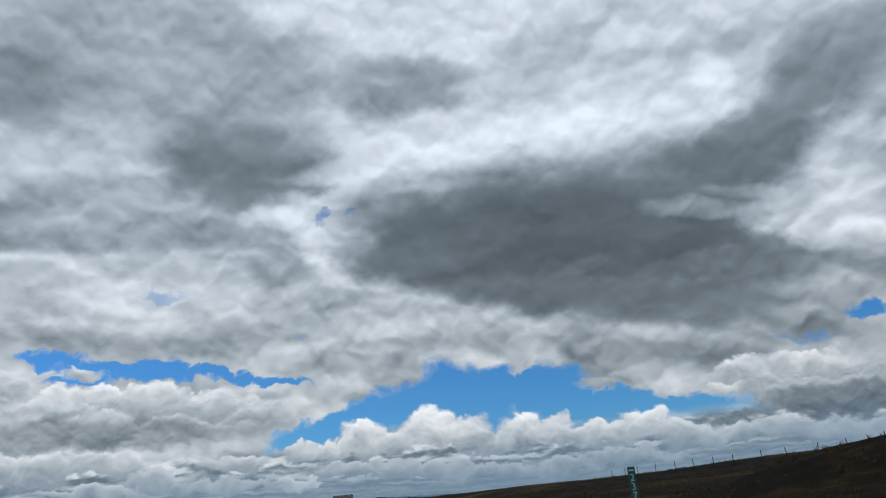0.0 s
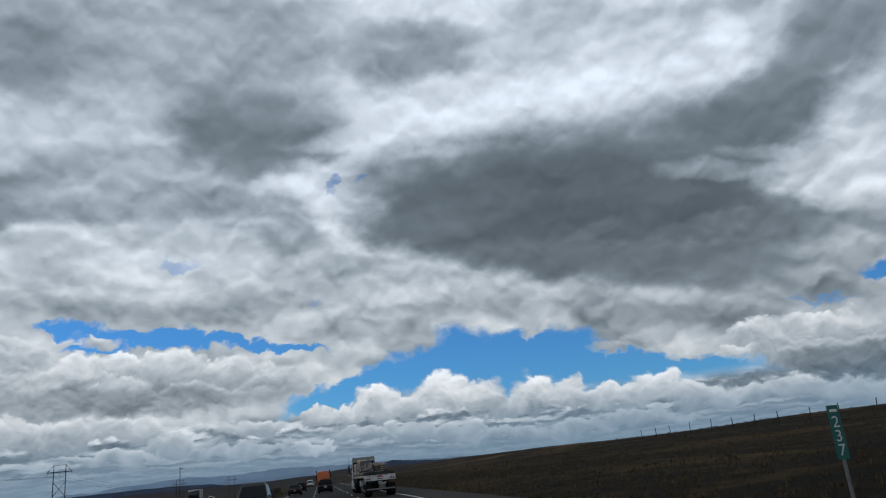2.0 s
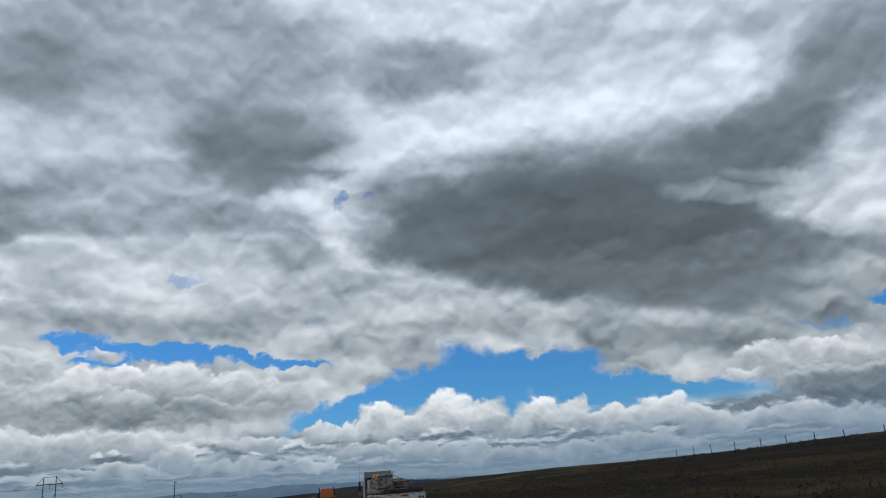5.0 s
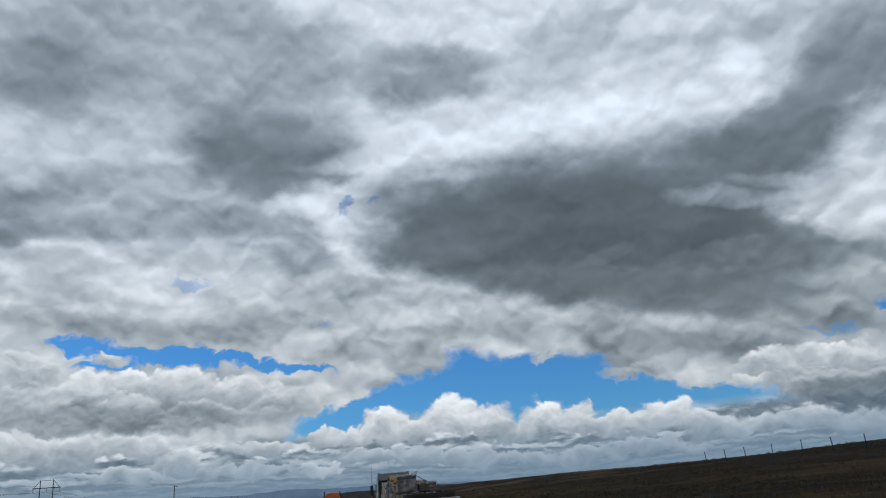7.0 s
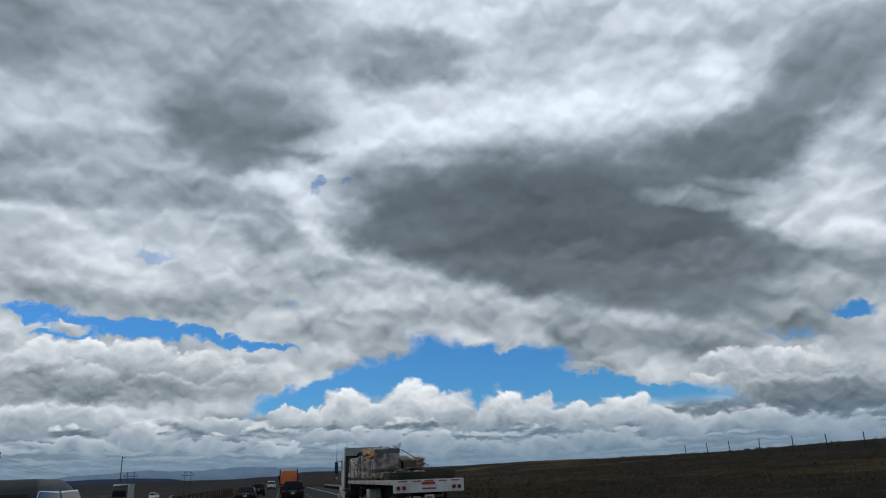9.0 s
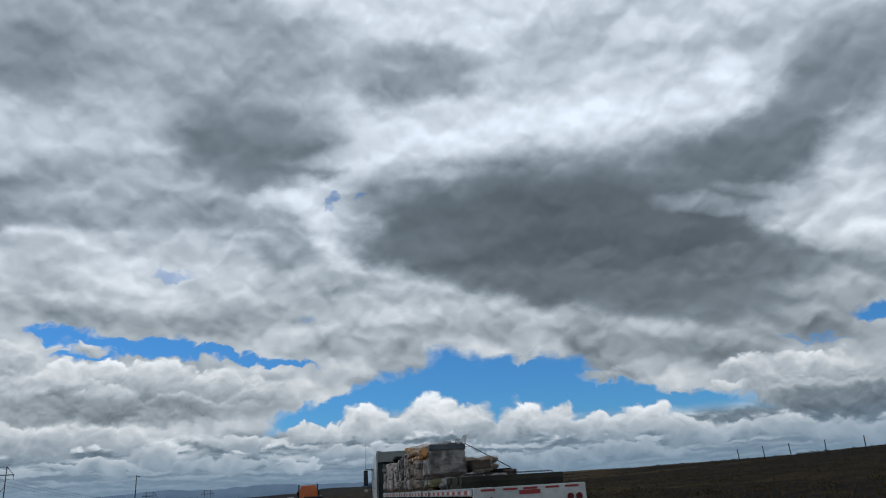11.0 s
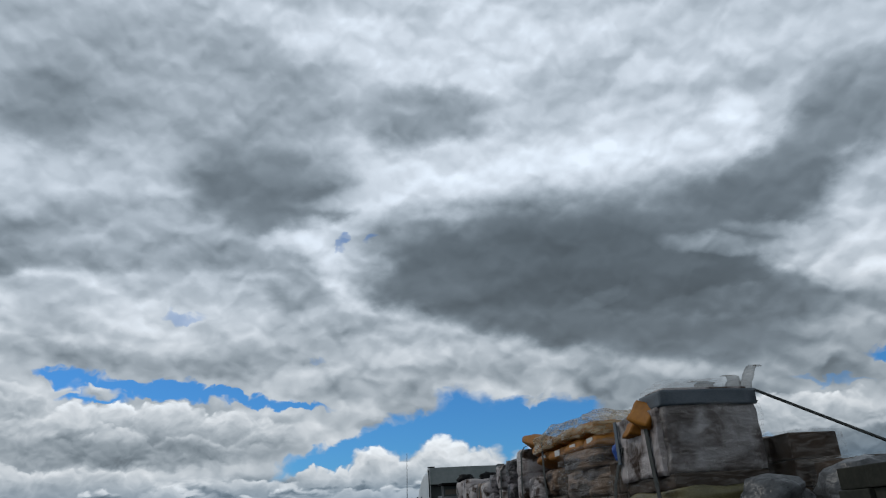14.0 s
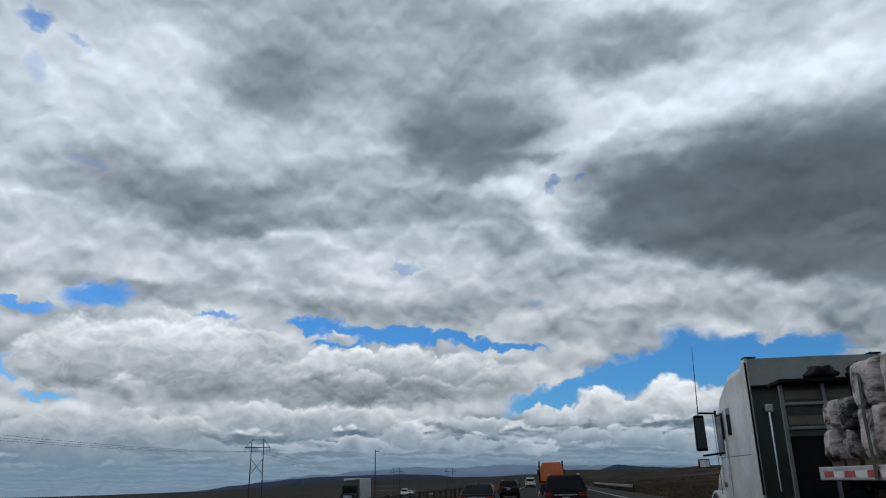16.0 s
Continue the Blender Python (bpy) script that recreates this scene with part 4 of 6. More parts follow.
        zl = deck - 0.20 if kind == "sedan" else belt - 0.12
        part("tail_light", box(bmesh.new(), lx - 0.17, lx + 0.15, b0 - 0.012, b0 + 0.14, zl - 0.09, zl + 0.09), RED, c, "dark red tail light", bevel=0.02)
        part("door_handle", box(bmesh.new(), sx * hw - 0.02, sx * hw + 0.02, -0.35, -0.15, belt - 0.22, belt - 0.18), CHROME if kind == "sedan" else BLACK, c, bevel=0.008)
        for yy in (b0 + 0.95, f0 - 0.9):
            wheel_under(c, sx * (hw - 0.13), yy, r, 0.22)
    part("rear_bumper", box(bmesh.new(), -hw * 0.88, hw * 0.88, b0 - 0.06, b0 + 0.2, low + 0.1, low + 0.34), paint if kind == "sedan" else BLACK, c, bevel=0.04)
    part("trim_strip", box(bmesh.new(), -hw * 0.5, hw * 0.5, b0 - 0.02, b0 + 0.05, deck - 0.17, deck - 0.13), CHROME, c, "bright trim strip above the plate")
    p = part("number_plate", box(bmesh.new(), -0.16, 0.16, b0 - 0.03, b0 + 0.05, deck - 0.40, deck - 0.24), PLATE, c)
    for k in range(4):
        part("plate_bar", box(bmesh.new(), -0.12 + 0.065 * k, -0.08 + 0.065 * k, b0 - 0.034, b0 - 0.028, deck - 0.36, deck - 0.28), PLATE_INK, p)
    if tall:
        for sx in (-1, 1) if kind != "crossover" else ():
            part("roof_rail", box(bmesh.new(), sx * wt_ * 0.86 - 0.02, sx * wt_ * 0.86 + 0.02, yt[0] + 0.25, yt[1] - 0.2, H - 0.01, H + 0.05), SILVER, c, bevel=0.008)
        part("rear_wiper", bar(bmesh.new(), (0, ys[0] + 0.02, belt + 0.08), (0.3, ys[0] + 0.05, belt + 0.12), 0.01, 6), BLACK, c)
    else:
        part("antenna_fin", loft(bmesh.new(), [[(-0.03, yt[0] + 0.1, H - 0.02), (0.03, yt[0] + 0.1, H - 0.02), (0.0, yt[0] + 0.34, H - 0.02)], [(-0.005, yt[0] + 0.1, H + 0.05), (0.005, yt[0] + 0.1, H + 0.05), (0.0, yt[0] + 0.16, H + 0.05)]]), paint, c)
    part("underbody", box(bmesh.new(), -hw * 0.75, hw * 0.75, b0 + 0.3, f0 - 0.3, 0.19, low + 0.06), BLACK, c)
    return c


car("sedan", -3.05, 12.2, 0.0, CAR_BLACK, "black sedan with tinted rear window on the highway", "car", H=1.6)
car("crossover", -3.75, 40.0, 0.0, CAR_GREY, "dark grey crossover with bright window trim on the highway", "car", kind="crossover", L=4.9, hw=0.97, H=1.94, bright=True)
car("sedan", -3.3, 101.5, 0.0, CAR_BLACK, "black sedan with bright boot strip on the highway", "car", L=4.8)
car("hatchback", -3.2, 134.0, 0.0, CAR_BLACK, "small black hatchback further ahead on the highway", "car", kind="suv", L=4.2, H=1.55)
car("suv", 0.82, 97.5, 0.0, CAR_BLACK, "black sport utility vehicle with silver roof rails on the highway", "car", kind="suv", L=4.8, hw=0.97, H=1.76)
car("pickup_van", -2.4, 208.0, 0.0, CAR_WHITE, "small white van far ahead on the highway", "van", kind="van", L=4.9, hw=0.97, H=1.9)
for yy, dx, paint, lab, kind, H in ((258, 2.0, CAR_WHITE, "white pickup coming on the opposite carriageway", "suv", 1.85), (272, 2.0, CAR_WHITE, "white sedan coming on the opposite carriageway", "sedan", 1.45),
                                    (372, 2.2, CAR_SILVER, "silver car coming on the opposite carriageway", "sedan", 1.45), (330, -2.0, CAR_RED, "dull red car on the opposite carriageway", "suv", 1.6)):
    xx = opposite_x(yy) + dx
    car("oncoming_car", xx, yy, land_z(opposite_x(yy), yy) + 0.25, paint, lab, "car", kind=kind, group="oncoming cars", rz=185.0, H=H)


# ---- flatbed lorry: tractor, trailer and its load ----
TX, REAR, FRONT, DECK = 4.98, 55.2, 73.85, 1.66
LOAD = 1.4     # how far the pallets stand forward of the deck's first plan
HALF = 1.27


def tractor():
    t = thing("semi_tractor", TX, 76.92, 0, "white sleeper-cab semi tractor with dark grey back panel on the highway", "truck", "lorries on the highway")
    w = 1.22
    # sleeper and cab: outline rings from back to nose
    def ring(y, hw, zb, zt, r):
        return [(-hw, y, zb), (hw, y, zb), (hw, y, zt - r), (hw - r * 0.35, y, zt - r * 0.3), (hw - r, y, zt), (-hw + r, y, zt), (-hw + r * 0.35, y, zt - r * 0.3), (-hw, y, zt - r)]
    part("cab_shell", loft(bmesh.new(), [ring(0.35, w, 1.15, 3.62, 0.12), ring(1.5, w, 1.10, 3.60, 0.16), ring(2.3, w, 1.05, 3.38, 0.25), ring(2.75, w - 0.02, 1.05, 3.05, 0.28), ring(3.3, w - 0.10, 1.05, 2.2, 0.2)]), WHITE_PAINT, t, "white cab shell", bevel=0.02)
    part("hood", loft(bmesh.new(), [ring(3.31, w - 0.14, 0.95, 2.1, 0.22), ring(4.3, w - 0.24, 0.85, 1.85, 0.28), ring(5.1, w - 0.36, 0.75, 1.55, 0.28), ring(5.35, w - 0.5, 0.75, 1.3, 0.2)]), WHITE_PAINT, t, "white bonnet", smooth=True)
    for s in (-1, 1):
        # side extenders behind the sleeper, open to the back
        part("side_extender", loft(bmesh.new(), [[(s * w, 0.0, 1.2), (s * w, 0.0, 3.68), (s * (w - 0.05), 0.0, 3.68), (s * (w - 0.05), 0.0, 1.2)], [(s * w, 0.345, 1.15), (s * w, 0.345, 3.62), (s * (w - 0.05), 0.345, 3.62), (s * (w - 0.05), 0.345, 1.15)]]), WHITE_PAINT, t, "white side extender")
        part("extender_rubber", box(bmesh.new(), s * w - 0.012, s * w + 0.012, -0.06, -0.004, 1.25, 3.60), STEEL, t, "black rubber edge")
        part("roof_fairing_corner", box(bmesh.new(), min(s * w, s * (w - 0.22)), max(s * w, s * (w - 0.22)), -0.03, 0.2, 3.685, 3.705), BLACK, t, "black fairing corner", bevel=0.015)
        part("sleeper_window", pane(bmesh.new(), ((s * (w + 0.0), 1.9 if s < 0 else 1.55, 2.35), (s * w, 1.55 if s < 0 else 1.9, 2.35), (s * w, 1.55 if s < 0 else 1.9, 2.95), (s * w, 1.9 if s < 0 else 1.55, 2.95)), 0.03, 0.008), GLASS, t)
        dw = part("door_window", pane(bmesh.new(), ((s * (w - 0.005), 2.95 if s < 0 else 2.2, 2.05), (s * (w - 0.005), 2.2 if s < 0 else 2.95, 2.05), (s * (w - 0.005), 2.2 if s < 0 else 2.8, 2.85), (s * (w - 0.005), 2.8 if s < 0 else 2.2, 2.85)), 0.03, 0.012), GLASS, t, "dark cab door window")
        part("window_rubber", pane(bmesh.new(), ((s * (w - 0.005), 3.0 if s < 0 else 2.15, 2.0), (s * (w - 0.005), 2.15 if s < 0 else 3.0, 2.0), (s * (w - 0.005), 2.15 if s < 0 else 2.85, 2.9), (s * (w - 0.005), 2.85 if s < 0 else 2.15, 2.9)), 0.03, 0.006), BLACK, dw)
        for yy in (2.12, 3.08):
            part("door_seam", box(bmesh.new(), s * w - 0.004, s * w + 0.004, yy - 0.008, yy + 0.008, 1.2, 2.9), BLACK, t)
        part("grab_handle", bar(bmesh.new(), (s * (w + 0.05), 2.05, 1.5), (s * (w + 0.05), 2.05, 2.3), 0.018, 8), CHROME, t)
        part("belt_seam", box(bmesh.new(), s * w - 0.004, s * w + 0.005, 0.4, 3.0, 1.95, 1.965), GREY_PANEL, t)
        part("fender", loft(bmesh.new(), [[(s * (w + 0.04), 3.0 + 0.62 + 0.62 * math.cos(a), 0.62 + 0.66 * math.sin(a)), (s * (w - 0.30), 3.0 + 0.62 + 0.62 * math.cos(a), 0.62 + 0.66 * math.sin(a)),
                                           (s * (w - 0.30), 3.0 + 0.62 + 0.56 * math.cos(a), 0.62 + 0.60 * math.sin(a)), (s * (w + 0.04), 3.0 + 0.62 + 0.56 * math.cos(a), 0.62 + 0.60 * math.sin(a))] for a in [math.pi * k / 10 for k in range(11)]]), WHITE_PAINT, t, "white wheel arch")
        wheel_under(t, s * (w - 0.16), 3.62, 0.52, 0.30)
        for yy in (-1.35, -2.70):
            wheel_under(t, s * (w - 0.30), yy, 0.52, 0.58)
        part("side_skirt", box(bmesh.new(), min(s * w, s * (w - 0.06)), max(s * w, s * (w - 0.06)), 0.1, 2.9, 0.42, 1.02), WHITE_PAINT, t, "white lower side skirt", bevel=0.02)
        part("step_tread", box(bmesh.new(), min(s * (w + 0.03), s * (w - 0.25)), max(s * (w + 0.03), s * (w - 0.25)), 2.2, 2.8, 0.6, 0.66), STEEL, t)
        # tank coloured near black to carry the shade under the cab
        tank = part("fuel_tank", bar(bmesh.new(), (s * 0.88, -0.45, 0.72), (s * 0.88, 0.08, 0.72), 0.32, 20), STEEL, t, "fuel tank darkened for the shade under the cab")
        part("tank_band", bar(bmesh.new(), (s * 0.88, -0.25, 0.72), (s * 0.88, -0.2, 0.72), 0.33, 20), STEEL, tank)
        # mirror on its bow
        mx = s * (w + 0.30)
        bow = bmesh.new()
        bar(bow, (s * (w - 0.06), 3.0, 2.92), (mx, 3.15, 2.95), 0.022, 8)
        bar(bow, (s * (w - 0.06), 3.0, 2.06), (mx, 3.15, 2.02), 0.022, 8)
        bar(bow, (s * (w - 0.04), 3.0, 2.0), (s * (w - 0.04), 3.0, 2.98), 0.026, 8)
        m = part("mirror_bow", bow, BLACK, t, "black mirror bow")
        part("mirror_housing", box(bmesh.new(), mx - 0.12, mx + 0.12, 3.09, 3.22, 2.12, 2.90, 0.01), BLACK, m, "tall black mirror housing", bevel=0.03)
        part("mirror_face", box(bmesh.new(), mx - 0.095, mx + 0.095, 3.082, 3.088, 2.18, 2.84), MIRROR, m)
        part("spot_mirror", box(bmesh.new(), mx - 0.13, mx + 0.12, 3.08, 3.2, 1.76, 1.95, 0.01), BLACK, m, "small black spot mirror", bevel=0.02)
        part("spot_mirror_face", box(bmesh.new(), mx - 0.105, mx + 0.095, 3.072, 3.078, 1.78, 1.93), CHROME, m, "bright spot mirror glass")
        if s < 0:
            part("aerial", bar(bmesh.new(), (mx, 3.16, 2.9), (mx - s * 0.03, 3.05, 4.45), 0.012, 6, 0.005), BLACK, t, "thin black whip aerial")
    part("back_panel", box(bmesh.new(), -w + 0.06, w - 0.06, 0.28, 0.34, 1.2, 3.2), GREY_PANEL, t, "dark grey-green sleeper back panel")
    part("roof_fairing", loft(bmesh.new(), [[(-w + 0.05, 0.0, 3.18), (w - 0.05, 0.0, 3.18), (w - 0.05, 0.0, 3.67), (0, 0.0, 3.68), (-w + 0.05, 0.0, 3.67)], [(-w + 0.05, 0.345, 3.18), (w - 0.05, 0.345, 3.18), (w - 0.05, 0.345, 3.64), (0, 0.345, 3.66), (-w + 0.05, 0.345, 3.64)]]), FAIRING, t, "white roof fairing back with its shade put into the paint")
    part("vertical_pipe", bar(bmesh.new(), (-0.86, 0.16, 1.3), (-0.86, 0.16, 2.7), 0.022, 8), CHROME, t, "thin bright pipe")
    part("work_light", box(bmesh.new(), -0.92, -0.78, 0.14, 0.26, 2.7, 2.84), SILVER, t, bevel=0.02)
    for sx in (-0.42, 0.42):
        part("frame_rail", box(bmesh.new(), sx - 0.05, sx + 0.05, -3.4, 4.8, 0.75, 1.02), STEEL, t)
    part("fifth_wheel", bar(bmesh.new(), (0, -2.0, 1.03), (0, -2.0, 1.2), 0.5, 20), STEEL, t)
    part("windscreen", pane(bmesh.new(), ((w - 0.2, 3.28, 2.25), (-w + 0.2, 3.28, 2.25), (-w + 0.3, 2.85, 3.0), (w - 0.3, 2.85, 3.0)), 0.04, 0.03), GLASS, t)
    part("front_bumper", box(bmesh.new(), -w, w, 5.2, 5.5, 0.35, 0.85), SILVER, t, "dull silver bumper", bevel=0.05)
    part("number_bar", box(bmesh.new(), -w - 0.006, -w + 0.002, 2.55, 2.78, 1.36, 1.46), PLATE_INK, t, "small dark lettering bar")
    return t


def headache_rack():
    """The rack behind the sleeper: posts, shelves and stowed gear."""
    r = thing("cab_rack", TX, 75.87, 0, "aluminium cab rack with shelves behind the sleeper", "rack")
    part("rack_frame", box(bmesh.new(), -1.08, 1.08, -0.3, 0.6, 0.98, 1.06), STEEL, r)
    for x in (-0.98, -0.3, 0.98):
        part("rack_post", box(bmesh.new(), x - 0.03, x + 0.03, -0.03, 0.03, 1.06, 3.06), GALV, r, "dull metal rack post", bevel=0.01)
    part("rack_top", box(bmesh.new(), -1.06, 1.06, -0.28, 0.40, 3.06, 3.12), STEEL, r, "dark metal top shelf", bevel=0.012)
    for z in (2.70, 2.30):
        part("rack_shelf", box(bmesh.new(), -0.92, 0.92, -0.10, 0.35, z, z + 0.05), GALV, r, bevel=0.01)
    for z in (2.86, 2.44):
        part("shelf_panel", box(bmesh.new(), -0.9, 0.2, 0.02, 0.06, z - 0.05, z + 0.09), SHELF_TAN, r, "beige shelf panel")
    part("lower_panel", box(bmesh.new(), -0.92, 0.92, 0.1, 0.14, 1.06, 2.2), BLACK, r, "black lower panel")
    part("stowed_tarp_roll", box(bmesh.new(), 0.25, 0.9, -0.05, 0.3, 1.1, 1.9), BOX_DARK, r, "dark brown stowed boards", bevel=0.03)
    part("gear_box", box(bmesh.new(), 0.15, 0.5, -0.06, 0.02, 2.74, 3.0), BLACK, r, "black gear box", bevel=0.02)
    return r


def lump(name, x, y, z, rx, ry, rz, mat, label, category, seed, group=""):
    """A slack heap, such as a tied tarpaulin."""
    bm = bmesh.new()
    bmesh.ops.create_icosphere(bm, subdivisions=3, radius=1.0)
    for v in bm.verts:
        n = noise.noise(v.co * 1.8 + Vector((seed, 0, 0))) * 0.32 + noise.noise(v.co * 4.5 + Vector((seed, 3, 0))) * 0.20
        v.co *= 1 + n
        v.co.z = max(v.co.z, -0.75)
        v.co = Vector((v.co.x * rx, v.co.y * ry, (v.co.z + 0.75) * rz))
    ob = part(name, bm, mat, smooth=True)
    ob.location = (x, y, z)
    return tagged(ob, label, category, group)


def trailer():
    t = thing("flatbed_trailer", TX, REAR, 0, "long flatbed semi trailer with red and white marker tape", "trailer", "lorries on the highway")
    L = FRONT - REAR
    part("deck_frame", box(bmesh.new(), -HALF + 0.06, HALF - 0.06, 0.1, L, DECK - 0.16, DECK - 0.045), STEEL, t)
    for s in (-1, 1):
        rail = part("side_rail", box(bmesh.new(), min(s * HALF, s * (HALF - 0.07)), max(s * HALF, s * (HALF - 0.07)), 0.0, L, DECK - 0.15, DECK + 0.02), SILVER, t, "pale metal side rail", bevel=0.008)
        n = 52
        for k in range(n):
            y0 = 0.25 + (L - 0.4) * k / n
            m = RED_TAPE if k % 2 else WHITE_TAPE
            part("marker_tape", box(bmesh.new(), s * HALF - 0.003, s * HALF + 0.003, y0, y0 + (L - 0.4) / n * 0.94, DECK - 0.115, DECK - 0.035), m, rail, "red marker tape" if k % 2 else "white marker tape")
        part("main_beam", loft(bmesh.new(), [[(s * 0.45 - 0.06, y, z0), (s * 0.45 + 0.06, y, z0), (s * 0.45 + 0.06, y, DECK - 0.17), (s * 0.45 - 0.06, y, DECK - 0.17)] for y, z0 in ((0.2, 1.15), (3.5, 1.0), (11.5, 0.95), (13.2, 1.25), (L - 0.1, 1.3))]), STEEL, t)
        for yy in (1.1, 2.45):
            wheel_under(t, s * (HALF - 0.32), yy, 0.50, 0.58)
        part("mud_flap", box(bmesh.new(), s * 0.95 - 0.3, s * 0.95 + 0.3, 0.32, 0.335, 0.25, 0.95), BLACK, t)
        for k in range(13):
            part("stake_pocket", box(bmesh.new(), min(s * (HALF - 0.075), s * (HALF - 0.14)), max(s * (HALF - 0.075), s * (HALF - 0.14)), 0.6 + 1.2 * k, 0.7 + 1.2 * k, DECK - 0.30, DECK - 0.165), STEEL, t)
        part("landing_leg", box(bmesh.new(), s * 0.7 - 0.06, s * 0.7 + 0.06, 11.6, 11.72, 0.35, 1.4), STEEL, t)
        lx = s * 1.02
        part("tool_box", box(bmesh.new(), min(s * 1.2, s * 0.65), max(s * 1.2, s * 0.65), 8.2, 9.3, 0.75, 1.3), SILVER, t, "dull metal tool box", bevel=0.02)
    for k in range(30):
        y0 = 0.12 + k * (L - 0.2) / 30
        part("cross_beam", box(bmesh.new(), -HALF + 0.1, HALF - 0.1, y0, y0 + 0.08, DECK - 0.26, DECK - 0.17), STEEL, t)
    for k in range(9):
        x0 = -HALF + 0.08 + k * 0.267
        part("deck_plank", box(bmesh.new(), x0, x0 + 0.258, 0.1, L - 0.05, DECK - 0.04, DECK), DECK_WOOD, t)
    back = part("rear_board", box(bmesh.new(), -HALF, HALF, -0.05, 0.09, DECK - 0.42, DECK + 0.02), WHITE_PAINT, t, "white rear board", bevel=0.012)
    for k, x in enumerate((-0.95, -0.45, 0.0, 0.5, 0.95)):
        part("rear_tape", box(bmesh.new(), x - 0.16, x + 0.16, -0.056, -0.048, DECK - 0.06, DECK - 0.015), RED_TAPE, back)
    part("rear_sign", box(bmesh.new(), -0.26, 0.22, -0.058, -0.049, DECK - 0.16, DECK - 0.07), RED_TAPE, back)
    part("rear_reflector", box(bmesh.new(), -0.26, 0.24, -0.058, -0.049, DECK - 0.32, DECK - 0.26), RED_TAPE, back)
    for x in (-1.1, -0.9, 0.9, 1.1):
        part("tail_lamp", bar(bmesh.new(), (x, -0.075, DECK - 0.26), (x, -0.045, DECK - 0.26), 0.075, 16), RED, back, "round dark red tail lamp")
    p = part("number_plate", box(bmesh.new(), -0.16, 0.18, -0.02, 0.0, DECK - 0.68, DECK - 0.5), PLATE, t)
    part("plate_bar", box(bmesh.new(), -0.10, 0.12, -0.026, -0.019, DECK - 0.62, DECK - 0.56), PLATE_INK, p)
    part("under_guard", box(bmesh.new(), -1.15, 1.15, -0.02, 0.08, 0.52, 0.64), GALV, t, "pale under-run guard")
    for x in (-0.6, 0.6):
        part("guard_stay", box(bmesh.new(), x - 0.04, x + 0.04, 0.0, 0.07, 0.64, DECK - 0.43), STEEL, t)
    part("axle_beam", bar(bmesh.new(), (-0.9, 1.1, 0.5), (0.9, 1.1, 0.5), 0.07, 10), STEEL, t)
    part("axle_beam", bar(bmesh.new(), (-0.9, 2.45, 0.5), (0.9, 2.45, 0.5), 0.07, 10), STEEL, t)
    return t


def sack_mesh(seed, mat):
    """A full sack lying flat: pillow-shaped and creased. Unit size."""
    bm = bmesh.new()
    bmesh.ops.create_cube(bm, size=1.0)
    bmesh.ops.subdivide_edges(bm, edges=bm.edges[:], cuts=4, use_grid_fill=True)
    for v in bm.verts:
        x, y, z = v.co * 2
        r = 1 - 0.16 * (abs(x) ** 3 * abs(y) ** 3) - 0.10 * max(abs(x), abs(y)) ** 4 * abs(z)
        v.co.x = x / 2 * (1 - 0.16 * abs(z) ** 3) * (1 - 0.05 * y * y)
        v.co.y = y / 2 * (1 - 0.14 * abs(z) ** 3) * (1 - 0.05 * x * x)
        v.co.z = z / 2 * r * (1 - 0.25 * max(abs(x), abs(y)) ** 5)
        p = v.co * 3.1 + Vector((seed * 7.3, seed, 0))
        v.co += Vector((noise.noise(p), noise.noise(p + Vector((9, 0, 0))), noise.noise(p + Vector((0, 9, 0))) * 0.8)) * 0.07
        q = v.co * 8 + Vector((seed * 3.1, 0, 0))
        v.co += Vector((noise.noise(q), noise.noise(q + Vector((4, 0, 0))), noise.noise(q + Vector((0, 4, 0))))) * 0.022
    me = bpy.data.meshes.new("sack")
    bm.to_mesh(me)
    bm.free()
    me.materials.append(mat)
    me.polygons.foreach_set("use_smooth", [True] * len(me.polygons))
    return me


SACKS = {m.name: [sack_mesh(i + 10 * j, m) for i in range(4)] for j, m in enumerate((BAG_WHITE, BAG_GREY, BAG_TAN, ORANGE_BOX))}


def skin(x0, x1, y0, y1, z0, z1, seed, amount=0.05, cuts=9, sag=0.1):
    """A loose film skin round a load, with creases."""
    bm = bmesh.new()
    bmesh.ops.create_cube(bm, size=2.0)
    bmesh.ops.subdivide_edges(bm, edges=bm.edges[:], cuts=cuts, use_grid_fill=True)
    for v in bm.verts:
        x, y, z = v.co
        k = 1 - sag * max(0, z) ** 4 * 0.5
        p = Vector(((x0 + x1) / 2 + x * k * (x1 - x0) / 2, (y0 + y1) / 2 + y * k * (y1 - y0) / 2, (z0 + z1) / 2 + z * (z1 - z0) / 2 * (1 - sag * 0.5 * (x * x * y * y if z > 0 else 0))))
        n = Vector((noise.noise(p * 2.2 + Vector((seed, 0, 0))), noise.noise(p * 2.2 + Vector((0, seed, 0))), noise.noise(p * 2.2 + Vector((0, 0, seed)))))
        m = Vector((noise.noise(Vector((p.x * 3, p.y * 3, p.z * 9)) + Vector((seed, 5, 0))), noise.noise(Vector((p.x * 3, p.y * 3, p.z * 9)) + Vector((5, seed, 0))), 0))
        v.co = p + n * amount + m * amount * 0.6
    return bm


